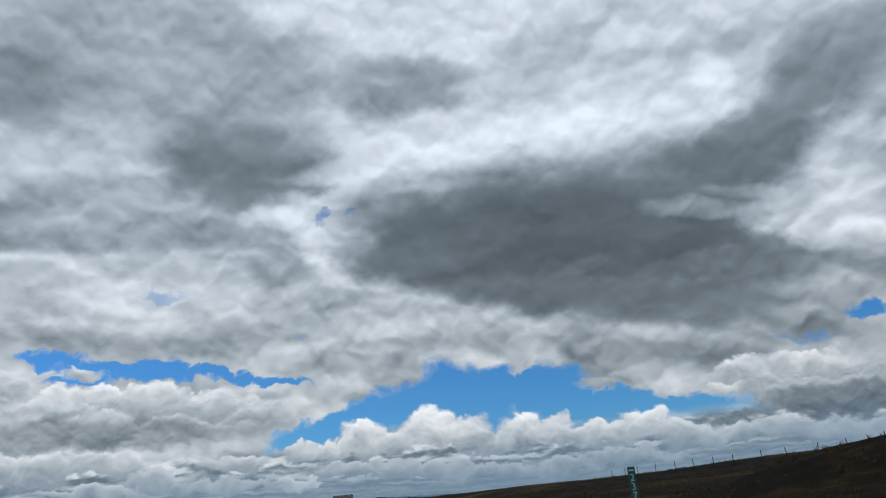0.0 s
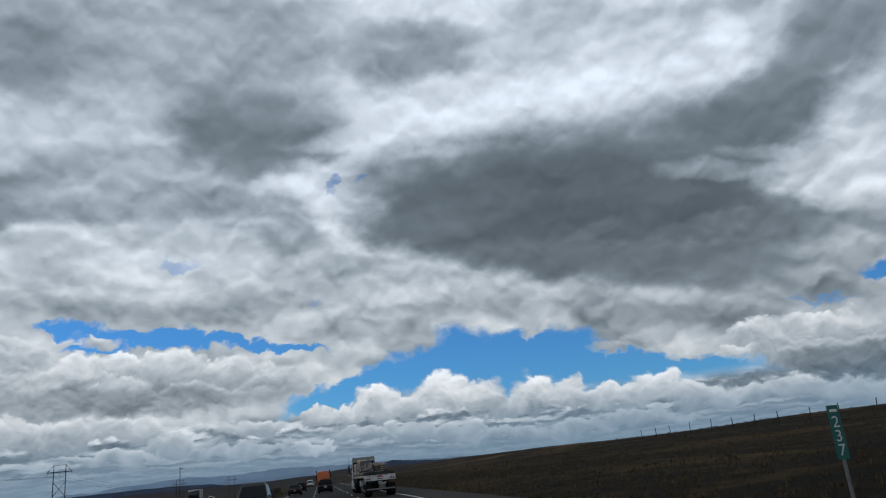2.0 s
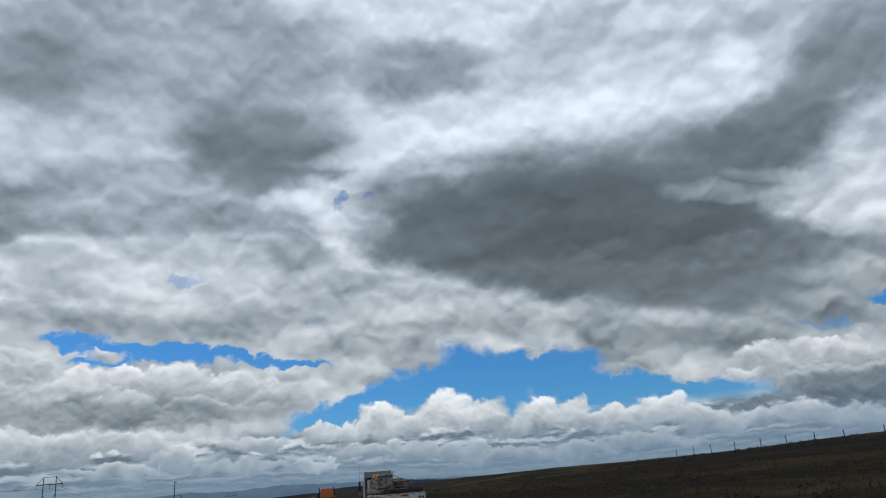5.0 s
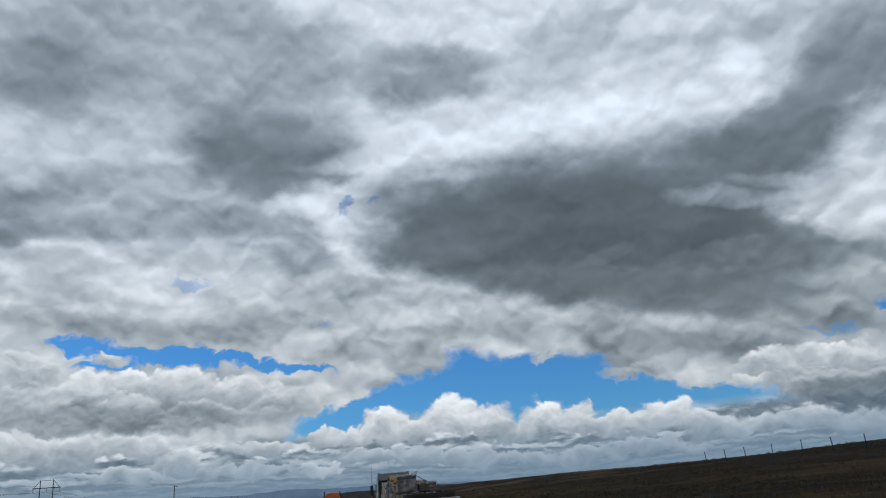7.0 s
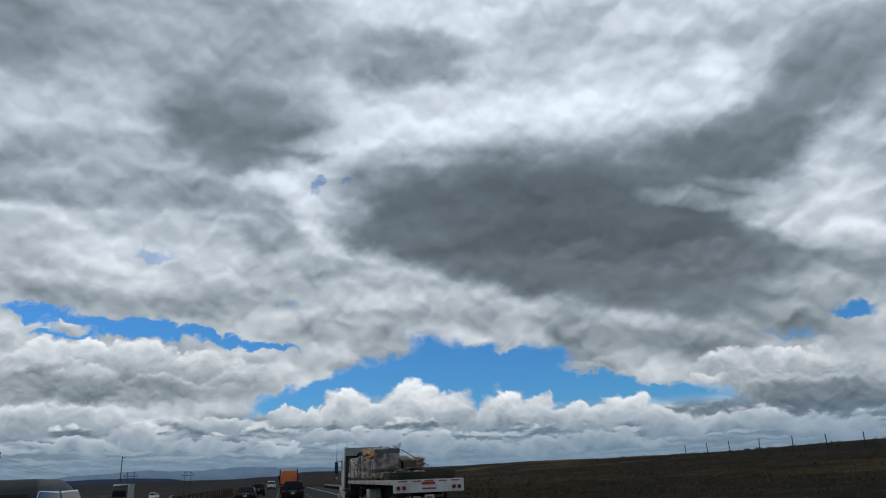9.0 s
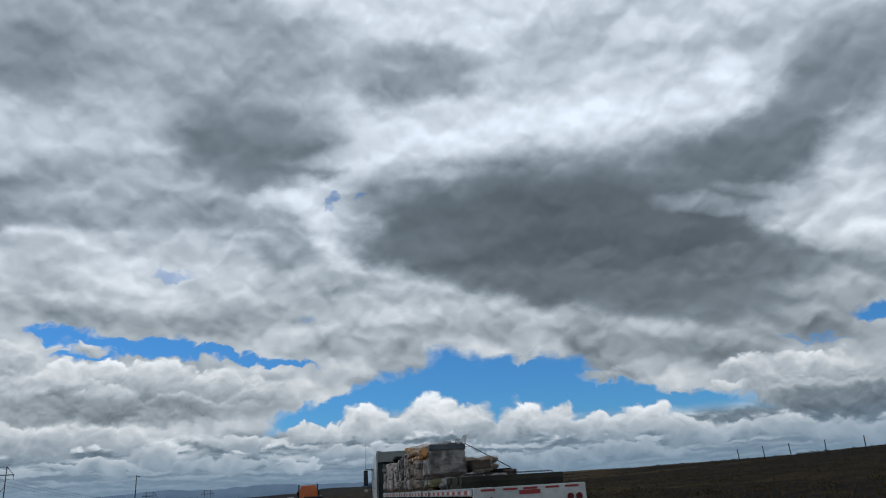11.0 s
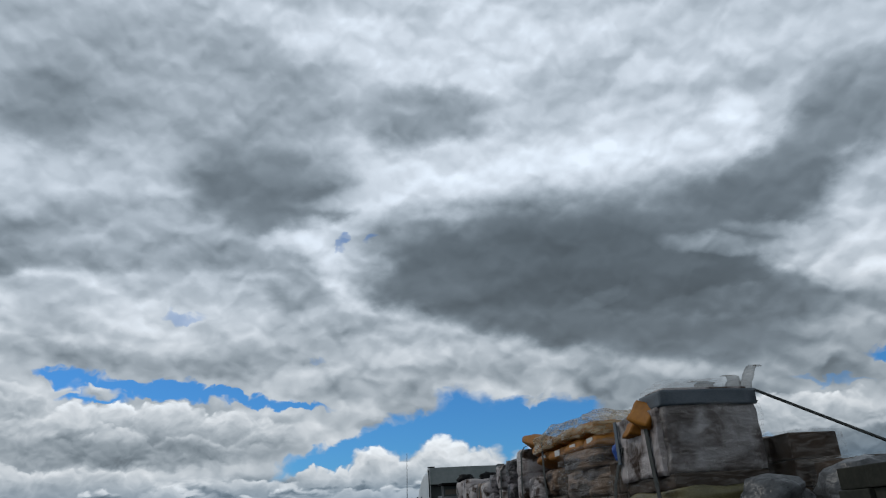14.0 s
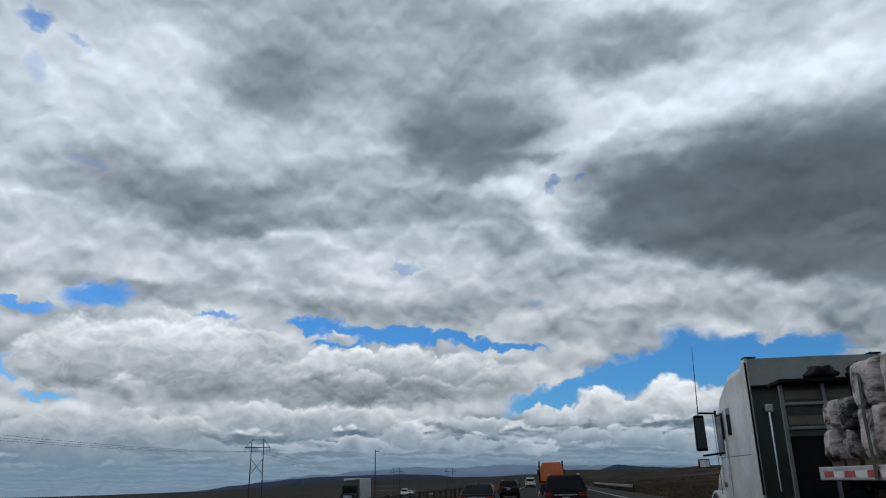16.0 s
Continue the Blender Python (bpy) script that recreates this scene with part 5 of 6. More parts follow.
def pallet_under(t, x0, x1, y0, y1):
    for k in range(5):
        yy = y0 + 0.03 + (y1 - y0 - 0.16) * k / 4
        part("pallet_slat", box(bmesh.new(), x0 + 0.03, x1 - 0.03, yy, yy + 0.1, 0.09, 0.115), PALLET, t)
    for xx in (x0 + 0.04, (x0 + x1) / 2 - 0.05, x1 - 0.14):
        part("pallet_runner", box(bmesh.new(), xx, xx + 0.1, y0 + 0.03, y1 - 0.03, 0.0, 0.09), PALLET, t)


def tier_mesh(seed, mat):
    """One tier of sacks pulled tight by film: round corners, pleats, pinched above and below. Unit size."""
    bm = bmesh.new()
    bmesh.ops.create_cube(bm, size=1.0)
    bmesh.ops.subdivide_edges(bm, edges=bm.edges[:], cuts=9, use_grid_fill=True)
    for v in bm.verts:
        x, y, z = v.co * 2
        m = max(abs(x), abs(y), 1e-6)
        r = (abs(x) ** 5 + abs(y) ** 5) ** 0.2
        k = m / r if r > 1e-6 else 1.0
        k = 1 + (k - 1) * m
        a = math.atan2(y, x)
        pinch = 1 - 0.045 * abs(z) ** 4 + 0.03 * noise.noise(Vector((math.cos(a) * 2.2, math.sin(a) * 2.2, z * 1.5 + seed * 5.0)))
        pleat = 0.05 * noise.noise(Vector((math.cos(a) * 7, math.sin(a) * 7, z * 0.6 + seed * 3.0))) * m
        px, py = x * k * (pinch + pleat), y * k * (pinch + pleat)
        pz = z * (1 - 0.05 * m ** 6) + 0.10 * noise.noise(Vector((x * 1.5, y * 1.5, seed * 2.0 + z)))
        v.co = Vector((px / 2, py / 2, pz / 2))
    me = bpy.data.meshes.new("sack_tier")
    bm.to_mesh(me)
    bm.free()
    me.materials.append(mat)
    me.polygons.foreach_set("use_smooth", [True] * len(me.polygons))
    return me


TIERS = {m.name: [tier_mesh(i + 10 * j, m) for i in range(5)] for j, m in enumerate((WRAP_WHITE, WRAP_GREY, WRAP_TAN))}


def wrapped_column(y0, y1, top, mat, label, seed, layer, x0=-HALF + 0.03, x1=-0.02):
    """A column of sacks on a pallet, tier on tier, each bulging through its tight film."""
    rnd = random.Random(seed)
    t = thing("sack_pallet", TX, REAR + LOAD, DECK + 0.002, label, "pallet load", "wrapped loads on the trailer")
    y0, y1, h = y0 - REAR, y1 - REAR, top - DECK
    pallet_under(t, x0, x1, y0, y1)
    n = max(2, round((h - 0.115) / layer))
    cuts = [0.115 + (h - 0.115) * (k + (rnd.uniform(-0.18, 0.18) if 0 < k < n else 0)) / n for k in range(n + 1)]
    for k in range(n):
        ob = new("sack_tier", rnd.choice(TIERS[mat.name]))
        ob.parent = t
        hh = cuts[k + 1] - cuts[k]
        ob.matrix_basis = (Matrix.Translation(((x0 + x1) / 2 + rnd.uniform(-0.03, 0.03), (y0 + y1) / 2 + rnd.uniform(-0.015, 0.015), cuts[k] + hh / 2))
                           @ Euler((rnd.uniform(-0.04, 0.04), rnd.uniform(-0.03, 0.03), rnd.uniform(-0.04, 0.04) + math.pi * rnd.choice((0, 1)))).to_matrix().to_4x4() @ Matrix.Diagonal(((x1 - x0) * 1.03, (y1 - y0) * 0.99, hh * 1.10, 1)))
    return t


def sack_pallet(y0, y1, top, mat, label, seed, x0=-HALF + 0.06, x1=-0.02, layer=0.15, film=True):
    """A pallet of sacks, wrapped in film."""
    rnd = random.Random(seed)
    t = thing("sack_pallet", TX, REAR + LOAD, DECK + 0.002, label, "pallet load", "wrapped loads on the trailer")
    y0, y1 = y0 - REAR, y1 - REAR
    h = top - DECK
    pallet_under(t, x0, x1, y0, y1)
    n = max(2, round((h - 0.115) / layer))
    lh = (h - 0.115) / n
    cols = max(1, round((y1 - y0) / 0.75))
    for k in range(n):
        for c in range(cols):
            w = (y1 - y0) / cols
            shift = rnd.uniform(-0.035, 0.035)
            for d in (0, 1):
                ob = new("sack", rnd.choice(SACKS[mat.name]))
                ob.parent = t
                wx = (x1 - x0) / 2
                ob.matrix_basis = (Matrix.Translation((x0 + wx * (d + 0.5) + (shift if d == 0 else 0), y0 + w * (c + 0.5) + rnd.uniform(-0.02, 0.02), 0.115 + lh * (k + 0.5)))
                                   @ Euler((rnd.uniform(-0.05, 0.05), rnd.uniform(-0.06, 0.06), rnd.uniform(-0.05, 0.05) + math.pi * rnd.choice((0, 1)))).to_matrix().to_4x4() @ Matrix.Diagonal((wx * 1.06, w * 0.93, lh * 1.2, 1)))
    if film:
        part("film_wrap", skin(x0 - 0.03, x1 + 0.02, y0 + 0.0, y1 - 0.0, 0.1, h + 0.04, seed * 1.7, 0.045, 12), FILM, t, "cloudy stretch film", smooth=True)
    return t


def carton_stack(y0, y1, x0, x1, z0, z1, mat, label, seed, rows=3, name="carton_stack"):
    """Stacked cartons, wrapped in film, on a pallet."""
    rnd = random.Random(seed)
    t = thing(name, TX, REAR + LOAD, z0, label, "pallet load", "wrapped loads on the trailer")
    y0, y1, h = y0 - REAR, y1 - REAR, z1 - z0
    for k in range(rows):
        for c in range(2):
            ya, yb = y0 + (y1 - y0) * c / 2, y0 + (y1 - y0) * (c + 1) / 2
            j = rnd.uniform(-0.02, 0.02)
            part("carton", box(bmesh.new(), x0 + j, x1 + j, ya + 0.006, yb - 0.006, h * k / rows + 0.003, h * (k + 1) / rows - 0.003), mat, t, bevel=0.015)
    part("film_wrap", skin(x0 - 0.035, x1 + 0.035, y0 - 0.03, y1 + 0.03, 0.03, h + 0.03, seed * 2.3, 0.03), FILM, t, "cloudy stretch film", smooth=True)
    return t


tractor()
headache_rack()
trailer()
lump("tarpaulin", TX - 0.25, 75.94, 3.125, 0.26, 0.22, 0.14, BLACK, "black folded tarpaulin bundle on the cab rack", "tarpaulin", 2.0, "bundles on the rack")
lump("tarpaulin", TX + 0.45, 75.94, 3.125, 0.30, 0.22, 0.16, BLACK, "larger black tarpaulin bundle on the cab rack", "tarpaulin", 6.0, "bundles on the rack")

# left row, from the front end of the deck to the back: narrow bulging columns
COLUMNS = ((71.7, 72.15, 2.50, WRAP_WHITE, 0.40), (71.2, 71.65, 2.52, WRAP_GREY, 0.40), (70.25, 71.1, 2.86, WRAP_WHITE, 0.60), (69.5, 70.18, 2.84, WRAP_WHITE, 0.58), (68.85, 69.42, 2.66, WRAP_WHITE, 0.46),
           (68.2, 68.78, 2.68, WRAP_TAN, 0.45), (67.5, 68.1, 2.64, WRAP_WHITE, 0.45), (66.8, 67.42, 2.74, WRAP_GREY, 0.36), (66.15, 66.7, 2.84, WRAP_WHITE, 0.40), (65.45, 66.05, 2.86, WRAP_GREY, 0.40),
           (64.6, 65.35, 2.98, WRAP_WHITE, 0.44))
for i, (a, b, top, m, lay) in enumerate(COLUMNS):
    wrapped_column(a, b, top, m, ("narrow column of brown sacks wrapped in film" if m is WRAP_TAN else "bulging column of dark grey sacks wrapped in film" if m is WRAP_GREY else "bulging column of white sacks wrapped in film"), 40 + i, lay)
wrapped_column(63.75, 64.5, 2.46, WRAP_WHITE, "column of pale sacks below orange sacks", 7, 0.42)
wrapped_column(62.95, 63.65, 2.50, WRAP_TAN, "column of brown sacks below orange sacks", 17, 0.42)
broad = wrapped_column(61.2, 62.8, 2.62, WRAP_TAN, "broad pallet of brown sacks wrapped in cloudy film", 8, 0.30)
part("film_wrap", skin(-HALF - 0.01, 0.0, 61.18 - REAR, 62.82 - REAR, 0.12, 1.06, 15.0, 0.05, 14, 0.1), FILM, broad, "cloudy stretch film", smooth=True)
# right row, behind
for i, (a, b, top, m) in enumerate(((70.6, 72.1, 2.55, BAG_WHITE), (68.9, 70.5, 2.7, BAG_WHITE), (67.2, 68.8, 2.6, BAG_GREY), (65.3, 67.1, 2.8, BAG_GREY), (63.0, 65.2, 2.6, BAG_TAN), (60.9, 62.9, 2.6, BAG_TAN))):
    sack_pallet(a, b, top, m, "pallet of sacks under film in the second row", 20 + i, x0=0.04, x1=HALF - 0.06, layer=0.2)


def orange_sacks():
    """Orange sacks heaped over the pallets under a torn film sheet."""
    rnd = random.Random(4)
    t = thing("orange_sack_heap", TX, REAR + LOAD, 2.60, "orange paper sacks under torn film on the pallets", "sacks", "wrapped loads on the trailer")
    for k, (y0, z, n) in enumerate(((62.6 - REAR, 0.10, 4), (62.9 - REAR, 0.29, 4))):
        for i in range(n):
            for d in (0, 1):
                ob = new("orange_sack", rnd.choice(SACKS[ORANGE_BOX.name]))
                ob.parent = t
                ob.matrix_basis = Matrix.Translation((-0.92 + 0.62 * d, y0 - 1.35 + 0.68 * (i + 0.5) + k * 0.05 + 0.0, z + rnd.uniform(-0.02, 0.02))) @ Euler((rnd.uniform(-0.08, 0.08), rnd.uniform(-0.08, 0.08), rnd.uniform(-0.1, 0.1))).to_matrix().to_4x4() @ Matrix.Diagonal((0.62, 0.68, 0.25, 1))
        for i in range(n):
            part("sack_label", box(bmesh.new(), -1.235, -1.228, y0 - 1.35 + 0.68 * i + 0.2, y0 - 1.35 + 0.68 * i + 0.42, z - 0.03, z + 0.05), WHITE_TAPE, t)
    ob = new("orange_sack", SACKS[ORANGE_BOX.name][1])
    ob.parent = t
    ob.matrix_basis = Matrix.Translation((-0.92, 64.35 - REAR, 0.42)) @ Euler((0.25, 0.1, 0.2)).to_matrix().to_4x4() @ Matrix.Diagonal((0.6, 0.7, 0.26, 1))
    part("film_sheet", skin(-1.29, -0.2, 61.3 - REAR, 63.9 - REAR, 0.22, 0.50, 3.3, 0.10, 14, 0.3), YELLOW_THIN, t, "torn yellowed film sheet", smooth=True)
    return t


orange_sacks()

# tall wrapped pallet with a dark band
tall = thing("wrapped_pallet", TX, REAR + LOAD + 0.45, DECK + 0.002, "tall film-wrapped pallet with blue-grey band and orange sacks", "pallet load", "wrapped loads on the trailer")
tall.scale.z = 0.93
ty = 58.95 - REAR
pallet_under(tall, -1.22, -0.13, ty + 0.02, ty + 1.18)
part("yellow_sheet", skin(-1.24, -0.12, ty - 0.02, ty + 1.25, 0.13, 0.36, 5.0, 0.07, 9), YELLOW_FILM, tall, "yellowed folded plastic sheet", smooth=True)
part("dark_base", box(bmesh.new(), -1.22, -0.16, ty + 0.02, ty + 1.18, 0.345, 0.50), BOX_DARK, tall, "dark carton base", bevel=0.02)
part("wrapped_goods", skin(-1.215, -0.17, ty + 0.03, ty + 1.15, 0.50, 1.25, 41.0, 0.025, 14, 0.06), WRAP_CLEAR, tall, "grey goods under wrinkled film", smooth=True)
part("upper_carton", box(bmesh.new(), -1.19, -0.2, ty + 0.05, ty + 0.5, 1.23, 1.43), WRAP_WHITE, tall, bevel=0.04)
part("band", skin(-1.235, -0.15, ty + 0.0, ty + 0.52, 1.22, 1.39, 8.0, 0.012, 6, 0.0), TAPE_DARK, tall, "blue-grey wrap band", smooth=True)
part("film_wrap", skin(-1.25, -0.13, ty - 0.02, ty + 1.18, 0.30, 1.24, 9.0, 0.03, 12, 0.05), FILM, tall, "cloudy stretch film", smooth=True)
part("film_cap", skin(-1.22, -0.16, ty + 0.0, ty + 0.52, 1.37, 1.50, 12.0, 0.05, 9, 0.2), FILM, tall, "loose film cap", smooth=True)
def flap(x, y, z, w, h, lean, seed):
    """A strip of torn film standing up and curling over."""
    bm = bmesh.new()
    rows = []
    for i in range(13):
        u = i / 12
        c = math.sin(u * 2.6)
        ww = w * (1 - 0.45 * u) * (1 + 0.2 * noise.noise((u * 4, seed, 0)))
        rows.append([bm.verts.new((x + (k / 4 - 0.5) * ww + lean * u * u + 0.05 * noise.noise((u * 5, seed, 2)), y - 0.10 * c + 0.03 * noise.noise((u * 6, k, seed)), z + h * math.sin(min(u * 1.9, 2.3)))) for k in range(5)])
    for a, b in zip(rows, rows[1:]):
        for k in range(4):
            bm.faces.new((a[k], a[k + 1], b[k + 1], b[k]))
    bmesh.ops.solidify(bm, geom=bm.faces[:], thickness=0.003)
    part("film_flap", bm, FLAP, tall, "torn pale film flap", smooth=True)


flap(-0.20, ty + 0.1, 1.38, 0.16, 0.28, 0.18, 2.0)
flap(-0.34, ty + 0.12, 1.38, 0.20, 0.17, -0.10, 4.0)
flap(-0.65, ty + 0.15, 1.40, 0.26, 0.09, -0.14, 7.0)
side = part("side_wrap", skin(-1.275, -1.19, ty + 0.10, ty + 1.2, 0.48, 1.22, 21.0, 0.035, 12, 0.05), WRAP_WHITE, tall, "pale wrinkled film along the side", smooth=True)
part("corner_band", box(bmesh.new(), -1.30, -1.285, ty + 1.10, ty + 1.18, 0.70, 1.22), TAPE_DARK, side, "blue-grey corner band", bevel=0.008)
for k, (dy, dz, tilt) in enumerate(((0.42, 1.14, 28), (0.70, 1.08, -20))):
    ob = part("orange_carton", skin(-0.12, 0.12, -0.15, 0.15, -0.13, 0.13, 31.0 + k, 0.05, 7, 0.10), ORANGE_BOX, tall, "dented orange carton", smooth=True)
    ob.matrix_basis = pose(-1.20, ty + dy, dz, 25 - 40 * k, 20, tilt)
lump("blue_barrel_lid", TX - 1.05, 62.33, 2.39, 0.14, 0.12, 0.15, BLUE, "blue plastic bag wedged between the pallets", "bag", 1.0)

# low loads at the back
carton_stack(60.72, 61.12, -1.18, -0.2, DECK + 0.002, 2.38, BOX_DARK, "dark brown cartons between the pallets", 33, 2)
carton_stack(59.2, 60.1, 0.0, 0.55, DECK + 0.002, 2.46, BOX_DARK, "dark cartons wrapped in cloudy film", 31)
carton_stack(58.3, 59.1, 0.1, 1.05, DECK + 0.002, 2.14, BOX_DARK, "low dark cartons wrapped in film", 32, 2)
lump("film_heap", TX - 0.85, 59.75, DECK + 0.002, 0.30, 0.26, 0.20, DARK_FILM, "slack heap of dark plastic film", "plastic film", 9.0)
lump("film_heap", TX - 0.35, 59.2, DECK + 0.002, 0.42, 0.34, 0.24, DARK_FILM, "crumpled dark plastic film beside the pallets", "plastic film", 14.0)
lump("film_heap", TX + 0.45, 59.3, DECK + 0.002, 0.46, 0.32, 0.20, DARK_FILM, "crumpled dark plastic film by the timber", "plastic film", 23.0)


def timber_pack():
    t = thing("timber_pack", TX, REAR + 1.75, DECK + 0.002, "weathered dark grey timber pack chained to the deck", "timber", "wrapped loads on the trailer")
    for k in range(2):
        for c in range(6):
            j = 0.05 * noise.noise((c * 3.7, k * 5.1, 0.5))
            part("beam", box(bmesh.new(), -1.21 + j, 1.30 + j, -0.30 + 0.30 * c, -0.005 + 0.30 * c, 0.145 * k, 0.145 * k + 0.141), LUMBER, t, bevel=0.008)
    return t


timber_pack()


def chain():
    """A chain with a binder over the timber, link by link."""
    t = thing("load_chain", TX, REAR + 1.45, DECK + 0.30, "dark steel chain and binder over the timber", "chain")
    n = 54
    rnd = random.Random(3)
    me = None
    pts = []
    for i in range(n + 1):
        u = i / n
        x = -1.29 + 2.6 * u
        z = 0.03 + 0.05 * max(0.0, 1 - abs(u - 0.40) / 0.2) - 0.26 * step(0.90, 1.0, u) - 0.26 * step(0.08, 0.0, u)
        pts.append(Vector((x, 0.30 - 0.15 * u, z)))
    for i in range(n):
        if me is None:
            bm = bmesh.new()
            ring = [(0.032 * math.cos(a), 0.016 * math.sin(a)) for a in [2 * math.pi * k / 8 for k in range(8)]]
            loop = []
            for px, py in ring:
                loop.append([bm.verts.new((px * (1 + 0.35 * math.cos(b)), py + 0.006 * math.cos(b) * (1 if py > 0 else -1), 0.007 * math.sin(b))) for b in [2 * math.pi * k / 5 for k in range(5)]])
            for a in range(8):
                for b in range(5):
                    bm.faces.new((loop[a][b], loop[a][(b + 1) % 5], loop[(a + 1) % 8][(b + 1) % 5], loop[(a + 1) % 8][b]))
            me = bpy.data.meshes.new("link")
            bm.to_mesh(me)
            bm.free()
            me.materials.append(STEEL)
        d = pts[i + 1] - pts[i]
        ob = new("link", me)
        ob.parent = t
        ob.matrix_basis = Matrix.Translation((pts[i] + pts[i + 1]) / 2) @ d.to_track_quat("X", "Z").to_matrix().to_4x4() @ Matrix.Rotation(math.pi / 2 * (i % 2), 4, "X") @ Matrix.Scale(1.0, 4)
    part("binder", bar(bmesh.new(), (-0.42, 0.25, 0.085), (-0.12, 0.23, 0.085), 0.03, 8), STEEL, t, "dark ratchet binder")
    part("binder_handle", bar(bmesh.new(), (-0.36, 0.24, 0.12), (0.10, 0.22, 0.13), 0.014, 8), STEEL, t)
    return t


chain()
# straps over the loads
def strap(y, top, y2=None, label="dark grey webbing strap over the load"):
    y, y2 = y + LOAD, (y if y2 is None else y2) + LOAD
    t = bmesh.new()
    x0 = TX - HALF - 0.025
    pts = [(x0, y, DECK - 0.14), (x0 - 0.01, y + (y2 - y) * 0.5, (DECK + top) / 2), (x0 + 0.02, y2, top - 0.10), (x0 + 0.09, y2, top - 0.005), (x0 + 0.30, y2, top + 0.05), (TX + 0.1, y2, top + 0.02)]
    rows = []
    for p in pts:
        rows.append([Vector(p) + Vector((0, d, 0)) for d in (-0.04, 0.04)])
    rings = []
    for i, (a, b) in enumerate(rows):
        k = Vector((0.007, 0, 0)) if i < 3 else Vector((0, 0, -0.007))
        rings.append([a, b, b + k, a + k])
    loft(t, rings)
    return tagged(part("strap", t, STRAP), label, "strap", "straps over the load")


for y, top, y2 in ((70.6, 2.84, None), (68.1, 2.70, 68.15), (66.2, 2.86, None), (64.75, 3.02, 64.7), (63.35, 3.06, 63.5), (60.95, 2.58, 60.5), (59.6, 2.86, 59.8)):
    strap(y, top, y2)
t = bmesh.new()
plate_bar(t, (TX - 0.14, 60.85, 2.95), (TX + 1.0, 60.2, 2.2), 0.07, 0.02, (0, 0, 1))
tagged(part("strap", t, STRAP), "dark strap slanting down from the tall pallet", "strap", "straps over the load")


# ---- other lorries ----
def dump_truck(x, y):
    t = thing("dump_truck", x, y, 0, "orange dump truck with twin black exhaust stacks on the highway", "truck", "lorries on the highway")
    body = part("dump_body", loft(bmesh.new(), [[(-1.18, 0, 1.35), (1.18, 0, 1.35), (1.22, 0, 2.5), (0.95, 0.1, 3.25), (-0.95, 0.1, 3.25), (-1.22, 0, 2.5)], [(-1.18, 4.6, 1.35), (1.18, 4.6, 1.35), (1.22, 4.6, 2.7), (0.95, 4.6, 3.35), (-0.95, 4.6, 3.35), (-1.22, 4.6, 2.7)]]), TRUCK_ORANGE, t, "orange dump body", bevel=0.03)
    for k in range(4):
        part("tailgate_rib", box(bmesh.new(), -0.93 + 0.6 * k, -0.85 + 0.6 * k, -0.05, 0.0, 1.4, 2.5), TRUCK_ORANGE, body)
    part("tailgate_sill", box(bmesh.new(), -1.2, 1.2, -0.08, 0.02, 1.25, 1.38), STEEL, body)
    for s in (-1, 1):
        part("exhaust_stack", bar(bmesh.new(), (s * 1.28, 4.9, 1.2), (s * 1.28, 4.9, 3.5), 0.09, 14), BLACK, t, "black exhaust stack")
        part("tail_light", box(bmesh.new(), s * 0.9 - 0.15, s * 0.9 + 0.15, -0.06, 0.0, 0.95, 1.1), RED, t)
        part("mud_flap", box(bmesh.new(), s * 0.9 - 0.3, s * 0.9 + 0.3, -0.02, 0.0, 0.2, 0.9), BLACK, t)
        part("mirror", box(bmesh.new(), s * 1.45 - 0.1, s * 1.45 + 0.1, 6.2, 6.3, 2.0, 2.6), BLACK, t, bevel=0.03)
        part("mirror_arm", bar(bmesh.new(), (s * 1.1, 6.25, 2.5), (s * 1.45, 6.25, 2.5), 0.02, 6), BLACK, t)
        for yy in (0.8, 2.1, 6.6):
            wheel_under(t, s * 0.95, yy, 0.52, 0.5)
        part("chassis_rail", box(bmesh.new(), s * 0.4 - 0.05, s * 0.4 + 0.05, 0, 7.5, 0.85, 1.1), STEEL, t)
    part("cab", loft(bmesh.new(), [[(-1.1, 5.1, 1.0), (1.1, 5.1, 1.0), (1.1, 5.1, 2.9), (-1.1, 5.1, 2.9)], [(-1.1, 6.4, 1.0), (1.1, 6.4, 1.0), (1.05, 6.3, 2.9), (-1.05, 6.3, 2.9)]]), TRUCK_ORANGE, t, bevel=0.06)
    part("bonnet", box(bmesh.new(), -0.9, 0.9, 6.42, 7.9, 0.8, 1.9), TRUCK_ORANGE, t, bevel=0.1)
    return t


dump_truck(0.9, 143.0)


